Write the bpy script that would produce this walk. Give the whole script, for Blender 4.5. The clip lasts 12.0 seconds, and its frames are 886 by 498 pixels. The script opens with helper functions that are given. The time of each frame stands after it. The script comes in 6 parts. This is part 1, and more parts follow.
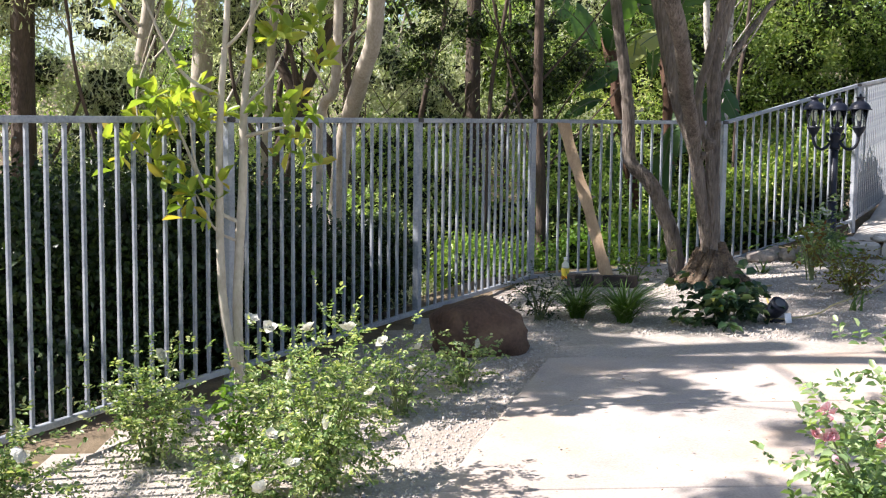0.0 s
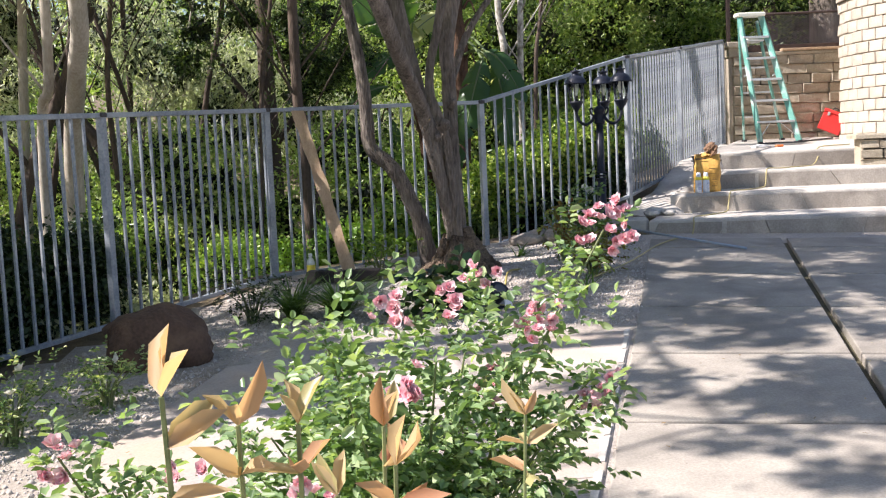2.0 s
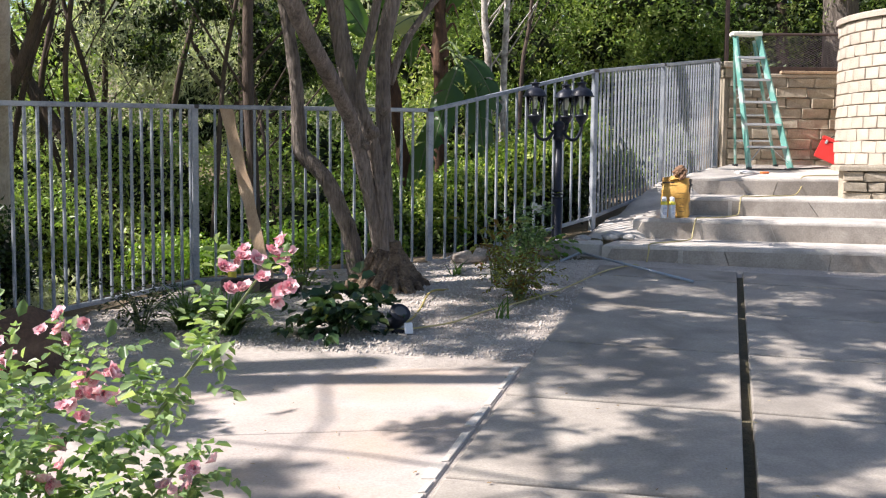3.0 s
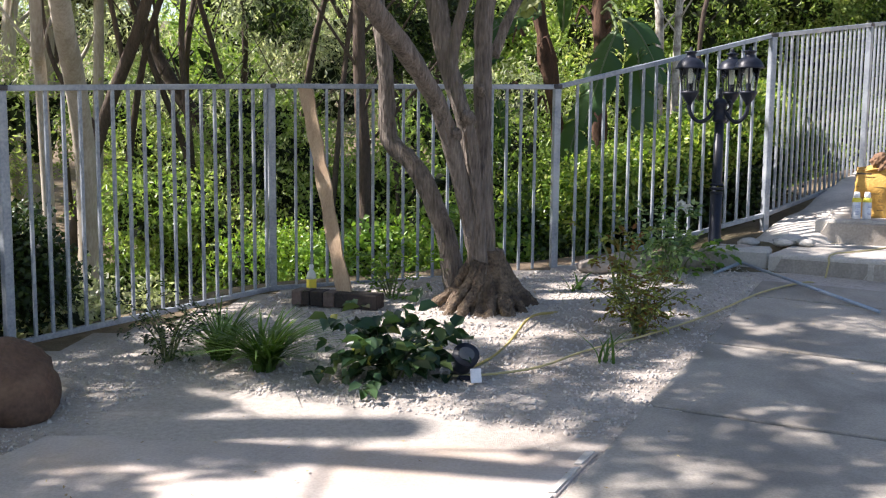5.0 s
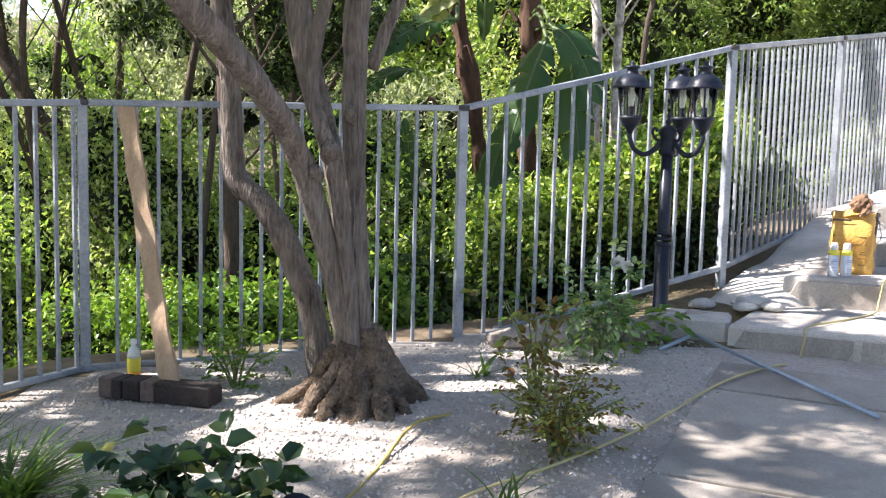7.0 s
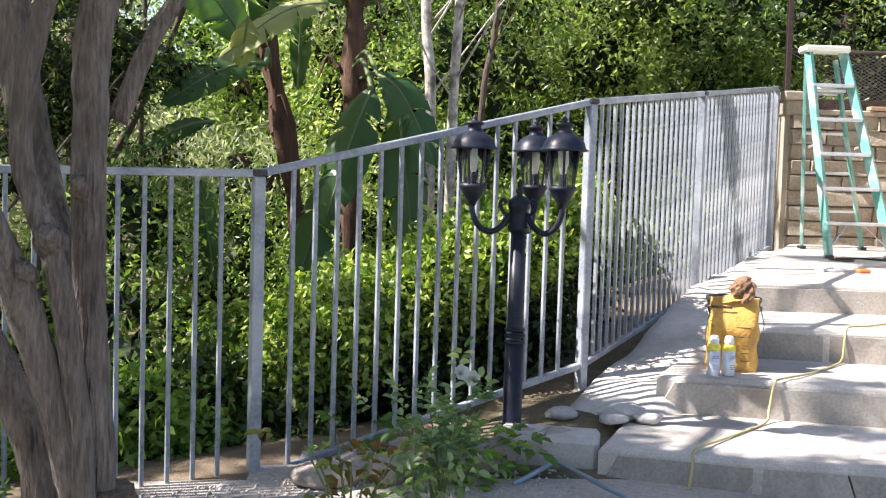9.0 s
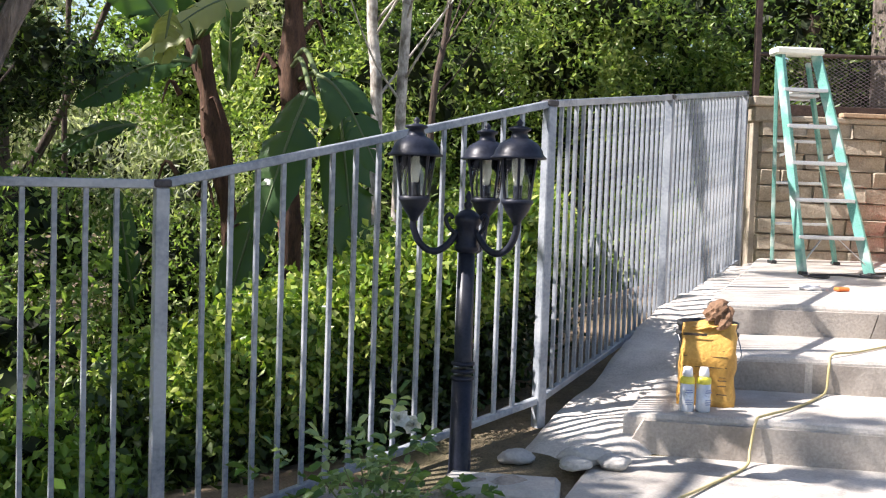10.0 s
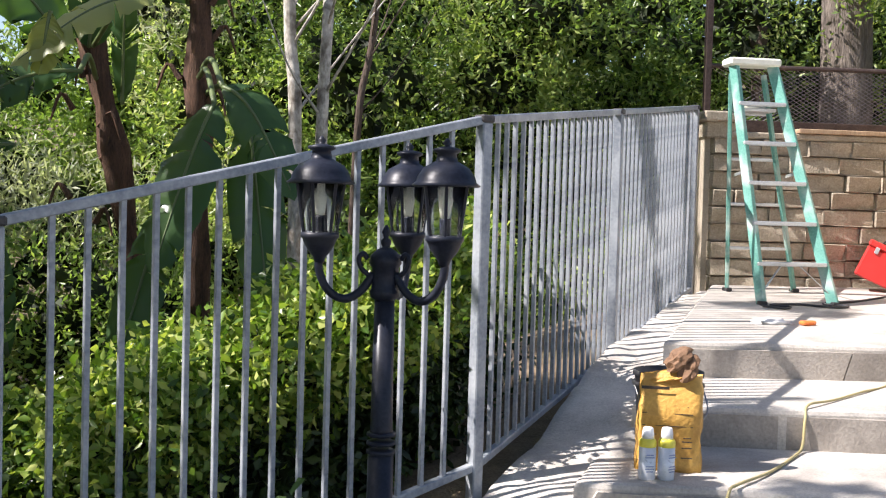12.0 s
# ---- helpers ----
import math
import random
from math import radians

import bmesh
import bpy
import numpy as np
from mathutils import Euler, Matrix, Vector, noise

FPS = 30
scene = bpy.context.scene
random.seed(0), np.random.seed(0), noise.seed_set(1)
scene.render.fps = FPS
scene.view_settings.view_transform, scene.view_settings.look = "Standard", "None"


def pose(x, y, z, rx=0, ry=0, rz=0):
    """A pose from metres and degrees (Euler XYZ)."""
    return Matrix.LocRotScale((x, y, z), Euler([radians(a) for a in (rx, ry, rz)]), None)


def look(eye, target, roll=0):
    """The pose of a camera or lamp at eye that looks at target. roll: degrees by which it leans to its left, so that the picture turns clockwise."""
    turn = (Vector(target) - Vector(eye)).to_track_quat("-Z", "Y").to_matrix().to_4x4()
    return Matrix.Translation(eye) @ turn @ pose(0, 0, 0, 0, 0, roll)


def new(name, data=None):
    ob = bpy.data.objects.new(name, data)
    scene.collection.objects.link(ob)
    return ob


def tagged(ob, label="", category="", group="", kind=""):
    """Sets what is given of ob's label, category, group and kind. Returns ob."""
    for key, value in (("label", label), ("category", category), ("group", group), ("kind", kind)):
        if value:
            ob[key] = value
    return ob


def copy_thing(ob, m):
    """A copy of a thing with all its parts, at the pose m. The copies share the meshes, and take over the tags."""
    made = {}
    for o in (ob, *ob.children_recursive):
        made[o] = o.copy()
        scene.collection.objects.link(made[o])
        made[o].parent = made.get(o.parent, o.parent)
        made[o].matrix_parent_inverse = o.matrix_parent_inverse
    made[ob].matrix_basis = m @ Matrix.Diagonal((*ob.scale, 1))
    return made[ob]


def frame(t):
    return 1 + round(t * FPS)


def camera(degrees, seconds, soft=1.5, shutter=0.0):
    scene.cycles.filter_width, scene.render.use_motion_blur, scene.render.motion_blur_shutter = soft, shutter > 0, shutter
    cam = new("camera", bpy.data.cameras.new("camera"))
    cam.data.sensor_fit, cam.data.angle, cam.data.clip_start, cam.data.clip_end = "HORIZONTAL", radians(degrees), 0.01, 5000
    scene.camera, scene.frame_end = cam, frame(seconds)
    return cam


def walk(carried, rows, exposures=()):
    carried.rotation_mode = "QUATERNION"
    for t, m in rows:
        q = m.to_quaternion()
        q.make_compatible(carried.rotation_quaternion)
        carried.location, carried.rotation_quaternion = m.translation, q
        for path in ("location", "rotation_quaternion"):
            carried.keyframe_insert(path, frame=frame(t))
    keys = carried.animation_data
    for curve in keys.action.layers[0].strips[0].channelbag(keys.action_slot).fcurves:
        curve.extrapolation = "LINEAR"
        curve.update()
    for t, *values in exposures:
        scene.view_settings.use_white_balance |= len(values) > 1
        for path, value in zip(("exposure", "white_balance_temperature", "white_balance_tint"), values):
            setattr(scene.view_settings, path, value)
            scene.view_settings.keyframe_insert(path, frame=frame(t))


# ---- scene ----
cam = camera(44.7, 12.0, soft=1.2)
PATH = [
    (0, (0.175, -0.029, 1.525), (0.132, 1.962, 1.348), 0.6),
    (0.5, (0.457, 0.117, 1.489), (0.579, 2.106, 1.324), -0.2),
    (1, (0.795, 0.216, 1.409), (0.934, 2.206, 1.275), -0.3),
    (1.5, (1.176, 0.338, 1.473), (1.318, 2.328, 1.32), -1.4),
    (2, (1.558, 0.495, 1.44), (1.69, 2.482, 1.254), -2.6),
    (2.5, (1.987, 0.694, 1.465), (2.108, 2.681, 1.269), -1.2),
    (3, (2.449, 0.944, 1.476), (2.51, 2.936, 1.298), 0.6),
    (3.5, (2.76, 1.33, 1.491), (2.685, 3.321, 1.313), 1.0),
    (3.7, (2.855, 1.503, 1.496), (2.714, 3.489, 1.308), 1.0),
    (5.3, (3.207, 2.742, 1.675), (2.851, 4.693, 1.419), 0.2),
    (5.5, (3.251, 2.925, 1.668), (2.886, 4.875, 1.419), -0.0),
    (6, (3.272, 3.422, 1.694), (2.922, 5.376, 1.445), 0.1),
    (6.5, (3.297, 3.876, 1.718), (2.981, 5.835, 1.472), 0.7),
    (7, (3.244, 4.253, 1.761), (3.008, 6.225, 1.527), 1.4),
    (7.5, (3.204, 4.639, 1.77), (3.055, 6.624, 1.578), 1.8),
    (7.7, (3.197, 4.79, 1.743), (3.082, 6.78, 1.58), 2.0),
    (9.3, (3.29, 5.826, 1.852), (3.383, 7.82, 1.727), 1.8),
    (9.5, (3.31, 5.953, 1.847), (3.418, 7.947, 1.727), 1.9),
    (10, (3.367, 6.293, 1.862), (3.51, 8.284, 1.748), 1.9),
    (10.5, (3.456, 6.653, 1.868), (3.614, 8.644, 1.764), 1.8),
    (11, (3.501, 6.877, 1.886), (3.688, 8.865, 1.784), 1.9),
    (11.5, (3.5, 6.969, 1.919), (3.737, 8.952, 1.812), 2.0),
    (12, (3.513, 7.054, 1.927), (3.765, 9.036, 1.844), 1.6),
]
walk(cam, [(t, look(eye, target, roll)) for t, eye, target, roll in PATH], exposures=[(t, e, 6520, 16) for t, e in ((0, 1.15), (2.5, 0.92), (3.5, 0.85), (5.5, 1.38), (7.5, 1.66), (9.5, 1.32), (12, 1.0))])
# ---- world, sun, exposure ----
SUN_TRAVEL = Vector((0.99, 0.09, -1.0)).normalized()
world = bpy.data.worlds.new("sky_world")
scene.world = world
world.use_nodes = True
wn = world.node_tree
wn.nodes.clear()
sky = wn.nodes.new("ShaderNodeTexSky")
sky.sky_type = "NISHITA"
sky.sun_disc = False
sky.sun_elevation = radians(45)
sky.sun_rotation = radians(-87)
bg = wn.nodes.new("ShaderNodeBackground")
bg.inputs["Strength"].default_value = 0.092
wo = wn.nodes.new("ShaderNodeOutputWorld")
wn.links.new(sky.outputs["Color"], bg.inputs["Color"])
wn.links.new(bg.outputs["Background"], wo.inputs["Surface"])
sun_data = bpy.data.lights.new("sun", "SUN")
sun_data.energy = 5.0
sun_data.angle = radians(0.55)
sun_data.color = (1.0, 0.965, 0.92)
sun = new("sun", sun_data)
sun.matrix_world = look((0, 0, 30), Vector((0, 0, 30)) + SUN_TRAVEL)


# ---- materials ----
def node_mat(name):
    m = bpy.data.materials.new(name)
    m.use_nodes = True
    nt = m.node_tree
    nt.nodes.clear()
    out = nt.nodes.new("ShaderNodeOutputMaterial")
    return m, nt, out


def ramp_node(nt, stops):
    r = nt.nodes.new("ShaderNodeValToRGB")
    el = r.color_ramp.elements
    while len(el) < len(stops):
        el.new(0.5)
    for e, (p, c) in zip(el, stops):
        e.position = p
        e.color = (*c, 1)
    return r


def surface(name, dark, light, scale=6.0, fine=60.0, rough=0.8, metal=0.0, bump=0.3, stain=None, stain_scale=1.2,
            per_object=0.0, per_island=0.0, stretch=(1, 1, 1), stain_amount=0.5, depth=0.02, spec=0.4):
    """A weathered surface: two scales of noise between two colours, stains, relief."""
    m, nt, out = node_mat(name)
    N, L = nt.nodes.new, nt.links.new
    bsdf = N("ShaderNodeBsdfPrincipled")
    tc = N("ShaderNodeTexCoord")
    mp = N("ShaderNodeMapping")
    mp.inputs["Scale"].default_value = stretch
    L(tc.outputs["Object"], mp.inputs["Vector"])
    n1 = N("ShaderNodeTexNoise")
    n1.inputs["Scale"].default_value = scale
    n1.inputs["Detail"].default_value = 6
    n1.inputs["Roughness"].default_value = 0.65
    n2 = N("ShaderNodeTexNoise")
    n2.inputs["Scale"].default_value = fine
    n2.inputs["Detail"].default_value = 4
    L(mp.outputs[0], n1.inputs["Vector"])
    L(mp.outputs[0], n2.inputs["Vector"])
    mixf = N("ShaderNodeMath")
    mixf.operation = "MULTIPLY_ADD"
    L(n2.outputs["Fac"], mixf.inputs[0])
    mixf.inputs[1].default_value = 0.45
    half = N("ShaderNodeMath")
    half.operation = "MULTIPLY"
    half.inputs[1].default_value = 0.6
    L(n1.outputs["Fac"], half.inputs[0])
    L(half.outputs[0], mixf.inputs[2])
    ramp = ramp_node(nt, [(0.34, dark), (0.7, light)])
    L(mixf.outputs[0], ramp.inputs[0])
    col = ramp.outputs["Color"]
    if stain:
        n3 = N("ShaderNodeTexNoise")
        n3.inputs["Scale"].default_value = stain_scale
        n3.inputs["Detail"].default_value = 5
        n3.inputs["Distortion"].default_value = 0.6
        L(tc.outputs["Object"], n3.inputs["Vector"])
        sr = ramp_node(nt, [(0.5, (0, 0, 0)), (0.68, (stain_amount,) * 3)])
        L(n3.outputs["Fac"], sr.inputs[0])
        mx = N("ShaderNodeMixRGB")
        L(sr.outputs["Color"], mx.inputs[0])
        L(col, mx.inputs[1])
        mx.inputs[2].default_value = (*stain, 1)
        col = mx.outputs[0]
    if per_object or per_island:
        hsv = N("ShaderNodeHueSaturation")
        if per_object:
            src = N("ShaderNodeObjectInfo").outputs["Random"]
        else:
            src = N("ShaderNodeNewGeometry").outputs["Random Per Island"]
        mr = N("ShaderNodeMapRange")
        k = per_object or per_island
        mr.inputs["To Min"].default_value = 1 - k
        mr.inputs["To Max"].default_value = 1 + k
        L(src, mr.inputs["Value"])
        L(mr.outputs[0], hsv.inputs["Value"])
        L(col, hsv.inputs["Color"])
        col = hsv.outputs[0]
    L(col, bsdf.inputs["Base Color"])
    rr = N("ShaderNodeMapRange")
    rr.inputs["To Min"].default_value = max(0.02, rough - 0.12)
    rr.inputs["To Max"].default_value = min(1.0, rough + 0.12)
    L(n1.outputs["Fac"], rr.inputs["Value"])
    L(rr.outputs[0], bsdf.inputs["Roughness"])
    bsdf.inputs["Metallic"].default_value = metal
    bsdf.inputs["Specular IOR Level"].default_value = spec
    if bump:
        bp = N("ShaderNodeBump")
        bp.inputs["Strength"].default_value = bump
        bp.inputs["Distance"].default_value = depth
        L(mixf.outputs[0], bp.inputs["Height"])
        L(bp.outputs[0], bsdf.inputs["Normal"])
    L(bsdf.outputs[0], out.inputs["Surface"])
    return m


def leaf_mat(name, stops, rough=0.45, through_light=0.36, tint=(1.25, 1.35, 0.5), patch=0.0):
    """Leaves: every leaf takes a colour of its own; light shines through."""
    m, nt, out = node_mat(name)
    N, L = nt.nodes.new, nt.links.new
    geo = N("ShaderNodeNewGeometry")
    ramp = ramp_node(nt, stops)
    if patch:
        tc = N("ShaderNodeTexCoord")
        n1 = N("ShaderNodeTexNoise")
        n1.inputs["Scale"].default_value = patch
        n1.inputs["Detail"].default_value = 2
        L(tc.outputs["Object"], n1.inputs["Vector"])
        half = N("ShaderNodeMath")
        half.operation = "MULTIPLY"
        half.inputs[1].default_value = 0.55
        L(geo.outputs["Random Per Island"], half.inputs[0])
        add = N("ShaderNodeMath")
        add.operation = "MULTIPLY_ADD"
        add.inputs[1].default_value = 1.3
        L(n1.outputs["Fac"], add.inputs[0])
        sub = N("ShaderNodeMath")
        sub.operation = "SUBTRACT"
        sub.inputs[1].default_value = 0.42
        L(half.outputs[0], add.inputs[2])
        L(add.outputs[0], sub.inputs[0])
        L(sub.outputs[0], ramp.inputs[0])
    else:
        L(geo.outputs["Random Per Island"], ramp.inputs[0])
    bsdf = N("ShaderNodeBsdfPrincipled")
    bsdf.inputs["Roughness"].default_value = rough
    bsdf.inputs["Specular IOR Level"].default_value = 0.35
    L(ramp.outputs["Color"], bsdf.inputs["Base Color"])
    tr = N("ShaderNodeBsdfTranslucent")
    mul = N("ShaderNodeMixRGB")
    mul.blend_type = "MULTIPLY"
    mul.inputs[0].default_value = 1
    mul.inputs[2].default_value = (*tint, 1)
    L(ramp.outputs["Color"], mul.inputs[1])
    L(mul.outputs[0], tr.inputs["Color"])
    mx = N("ShaderNodeMixShader")
    mx.inputs[0].default_value = through_light
    L(bsdf.outputs[0], mx.inputs[1])
    L(tr.outputs[0], mx.inputs[2])
    L(mx.outputs[0], out.inputs["Surface"])
    return m


def plain(name, color, rough=0.5, metal=0.0, spec=0.5, bump=0.0):
    return surface(name, tuple(c * 0.86 for c in color), tuple(min(1, c * 1.1) for c in color), 9, 120, rough, metal, bump or 0.06, spec=spec, depth=0.004)


def glass_mat(name):
    m, nt, out = node_mat(name)
    b = nt.nodes.new("ShaderNodeBsdfPrincipled")
    b.inputs["Base Color"].default_value = (0.93, 0.95, 0.9, 1)
    b.inputs["Roughness"].default_value = 0.08
    b.inputs["Transmission Weight"].default_value = 1.0
    b.inputs["IOR"].default_value = 1.25
    nt.links.new(b.outputs[0], out.inputs["Surface"])
    return m


CONCRETE = surface("weathered_concrete", (0.25, 0.222, 0.188), (0.45, 0.402, 0.34), 3.0, 90, 0.85, 0, 0.35, (0.13, 0.115, 0.10), 1.6, per_object=0.08, depth=0.008)
PINK_PAVING = surface("pinkish_paving", (0.33, 0.285, 0.25), (0.53, 0.465, 0.415), 2.2, 80, 0.85, 0, 0.3, (0.50, 0.34, 0.21), 1.1, stain_amount=0.45, per_object=0.06, depth=0.008)
STEP_CONC = surface("step_concrete", (0.37, 0.34, 0.30), (0.66, 0.61, 0.54), 4.0, 90, 0.85, 0, 0.4, (0.20, 0.175, 0.15), 2.2, depth=0.01)
RISER_STONE = surface("riser_stone", (0.26, 0.23, 0.20), (0.48, 0.43, 0.37), 4.0, 70, 0.85, 0, 0.5, (0.15, 0.13, 0.11), 3.0, per_object=0.10, depth=0.012)
GRAVEL_BED = surface("gravel_bed", (0.33, 0.285, 0.24), (0.60, 0.54, 0.48), 38, 210, 0.95, 0, 0.75, (0.20, 0.15, 0.11), 0.9, depth=0.02)
PEBBLE = surface("pale_pebble", (0.36, 0.315, 0.27), (0.64, 0.585, 0.53), 20, 90, 0.9, 0, 0.2, per_island=0.2)
EARTH = surface("leaf_litter_earth", (0.085, 0.062, 0.038), (0.27, 0.20, 0.13), 7, 90, 0.95, 0, 0.9, (0.05, 0.07, 0.02), 0.7)
MOSS_JOINT = surface("mossy_joint", (0.05, 0.043, 0.026), (0.15, 0.13, 0.075), 20, 120, 0.95, 0, 0.8)
FENCE_PAINT = surface("worn_grey_fence_paint", (0.16, 0.185, 0.22), (0.40, 0.425, 0.455), 5, 60, 0.42, 0.1, 0.12, (0.54, 0.56, 0.57), 3.0, depth=0.004)
FENCE_DARK = surface("dark_rust_spot", (0.03, 0.03, 0.03), (0.10, 0.09, 0.09), 20, 90, 0.6)
BLACK_PAINT = surface("black_lamp_paint", (0.008, 0.010, 0.017), (0.025, 0.029, 0.045), 8, 90, 0.38, 0.0, 0.15, (0.06, 0.06, 0.065), 5.0, stain_amount=0.4, depth=0.003, spec=0.22)
LAMP_GLASS = glass_mat("lamp_glass")
BULB = plain("frosted_bulb", (0.75, 0.74, 0.68), 0.4)
OLIVE_BARK = surface("olive_bark", (0.06, 0.047, 0.038), (0.36, 0.30, 0.25), 8, 40, 0.92, 0, 1.0, (0.10, 0.08, 0.065), 3.0, stretch=(2.0, 2.0, 0.3), stain_amount=0.7, depth=0.09)
EUC_BARK = surface("pale_smooth_bark", (0.30, 0.25, 0.19), (0.60, 0.54, 0.45), 3, 40, 0.75, 0, 0.3, (0.22, 0.17, 0.12), 1.8, stretch=(1.5, 1.5, 0.4), depth=0.01)
DARK_BARK = surface("dark_bark", (0.035, 0.026, 0.02), (0.14, 0.10, 0.075), 6, 50, 0.92, 0, 0.9, stretch=(1.8, 1.8, 0.4), depth=0.03)
ROOT_BARK = surface("rough_root_bark", (0.045, 0.03, 0.022), (0.33, 0.24, 0.16), 16, 60, 0.95, 0, 1.0, (0.05, 0.035, 0.028), 6.0, stain_amount=0.75, depth=0.06)
BIRCH_BARK = surface("peeling_pale_bark", (0.16, 0.13, 0.10), (0.74, 0.70, 0.62), 7, 50, 0.75, 0, 0.4, (0.10, 0.08, 0.06), 9.0, stretch=(1, 1, 0.5), stain_amount=0.85, depth=0.01)
SAP_BARK = surface("sapling_bark", (0.38, 0.33, 0.25), (0.62, 0.56, 0.46), 8, 60, 0.8, 0, 0.3, (0.30, 0.24, 0.17), 6, stretch=(1, 1, 0.4))
GREEN_STEM = surface("green_stem", (0.10, 0.13, 0.05), (0.22, 0.25, 0.10), 12, 60, 0.6, 0, 0.2)
LEAF_FAR = leaf_mat("woodland_leaf", [(0.0, (0.055, 0.11, 0.025)), (0.35, (0.20, 0.31, 0.075)), (0.7, (0.37, 0.46, 0.15)), (1.0, (0.64, 0.65, 0.38))], 0.32, 0.48, (1.2, 1.3, 0.6), patch=0.5)
LEAF_GREY = leaf_mat("grey_green_leaf", [(0.0, (0.13, 0.17, 0.085)), (0.4, (0.42, 0.46, 0.29)), (1.0, (0.74, 0.74, 0.60))], 0.36, 0.5, (1.15, 1.2, 0.7), patch=0.7)
# Dark hedge green, deepened to carry shade on the hedge and shrub body.
LEAF_HEDGE_SHADE = leaf_mat("dark_hedge_shade_leaf", [(0.0, (0.011, 0.024, 0.008)), (0.6, (0.034, 0.062, 0.017)), (1.0, (0.075, 0.115, 0.027))], 0.35, 0.14)
# Darker copy of the woodland leaf, with the shade in its colour.
LEAF_MID = leaf_mat("shaded_woodland_leaf", [(0.0, (0.04, 0.085, 0.018)), (0.4, (0.15, 0.24, 0.06)), (0.75, (0.34, 0.42, 0.13)), (1.0, (0.60, 0.60, 0.28))], 0.32, 0.46, (1.2, 1.3, 0.6), patch=0.5)
# Dark leaf green that carries shade on low shrubs and above the wall.
LEAF_CANOPY_SHADE = leaf_mat("canopy_shade_leaf", [(0.0, (0.02, 0.042, 0.012)), (0.6, (0.065, 0.11, 0.03)), (1.0, (0.16, 0.21, 0.06))], 0.36, 0.36)
LEAF_BRIGHT = leaf_mat("bright_shrub_leaf", [(0.0, (0.06, 0.13, 0.025)), (0.5, (0.17, 0.30, 0.055)), (1.0, (0.42, 0.50, 0.11))], 0.32, 0.36, patch=0.9)
# Near-black: the shade deep inside foliage, painted as leaf colour.
LEAF_INNER_SHADE = leaf_mat("inner_shade_leaf", [(0.0, (0.006, 0.010, 0.003)), (1.0, (0.03, 0.045, 0.012))], 0.7, 0.05)
LEAF_OLIVE = leaf_mat("olive_leaf", [(0.0, (0.04, 0.055, 0.025)), (1.0, (0.12, 0.14, 0.07))])
# Copy of the rose leaf, yellowed and lightened to look sunlit.
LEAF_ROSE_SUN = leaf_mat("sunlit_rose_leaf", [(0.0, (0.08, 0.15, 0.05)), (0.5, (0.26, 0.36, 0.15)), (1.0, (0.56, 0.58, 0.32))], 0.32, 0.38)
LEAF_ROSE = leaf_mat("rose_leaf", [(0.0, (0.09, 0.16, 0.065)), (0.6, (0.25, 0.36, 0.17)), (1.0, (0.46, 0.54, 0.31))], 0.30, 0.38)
PETAL_PINK = leaf_mat("pink_petal", [(0.0, (0.68, 0.25, 0.33)), (0.45, (0.86, 0.52, 0.57)), (1.0, (0.95, 0.85, 0.84))], 0.5, 0.35, (1, 0.8, 0.8))
PETAL_WHITE = leaf_mat("white_petal", [(0.0, (0.70, 0.69, 0.58)), (1.0, (0.88, 0.87, 0.82))], 0.5, 0.35, (1, 1, 0.95))
SPLIT_BLOCK = surface("split_face_block", (0.26, 0.22, 0.16), (0.50, 0.43, 0.33), 9, 70, 0.9, 0, 0.8, (0.20, 0.165, 0.125), 3.5, per_object=0.05, depth=0.025)
CREAM_BLOCK = surface("cream_block", (0.36, 0.31, 0.245), (0.56, 0.49, 0.40), 6, 70, 0.9, 0, 0.5, (0.36, 0.29, 0.22), 2.0, per_object=0.08, depth=0.012)
MORTAR = surface("mortar", (0.30, 0.255, 0.195), (0.50, 0.43, 0.335), 10, 90, 0.95, 0, 0.4)
PALE_MORTAR = surface("pale_mortar", (0.46, 0.42, 0.36), (0.68, 0.63, 0.56), 14, 90, 0.9, 0, 0.5)


# ---- mesh helpers ----
def mesh_from(name, verts, faces, mats, smooth=False):
    me = bpy.data.meshes.new(name)
    me.from_pydata([tuple(v) for v in verts], [], faces)
    for mt in (mats if isinstance(mats, (list, tuple)) else [mats]):
        me.materials.append(mt)
    if smooth:
        me.polygons.foreach_set("use_smooth", [True] * len(me.polygons))
    me.update()
    return me


def part(name, bm, material, parent=None, label="", smooth=False):
    """Link a bmesh (or a ready mesh) as one object under a thing or a part."""
    if isinstance(bm, bpy.types.Mesh):
        me = bm
    else:
        me = bpy.data.meshes.new(name)
        bmesh.ops.recalc_face_normals(bm, faces=bm.faces[:])
        bm.to_mesh(me)
        bm.free()
        if material:
            me.materials.append(material)
        if smooth:
            me.polygons.foreach_set("use_smooth", [True] * len(me.polygons))
    ob = new(name, me)
    if parent is not None:
        ob.parent = parent
    if label:
        tagged(ob, label)
    return ob


def thing(name, at, label, category, group="", kind="", turn=0.0):
    ob = new(name)
    ob.empty_display_size = 0.1
    ob.matrix_world = pose(*at, 0, 0, turn)
    tagged(ob, label, category, group, kind)
    return ob


def add_box(bm, size, m=None, bevel=0.0):
    r = bmesh.ops.create_cube(bm, size=1.0, matrix=(m or Matrix()) @ Matrix.Diagonal((*size, 1)))
    if bevel:
        es = list({e for v in r["verts"] for e in v.link_edges})
        bmesh.ops.bevel(bm, geom=es, offset=bevel, segments=1, affect="EDGES", profile=0.5)
    return bm


def box(size, m=None, bevel=0.0):
    return add_box(bmesh.new(), size, m, bevel)


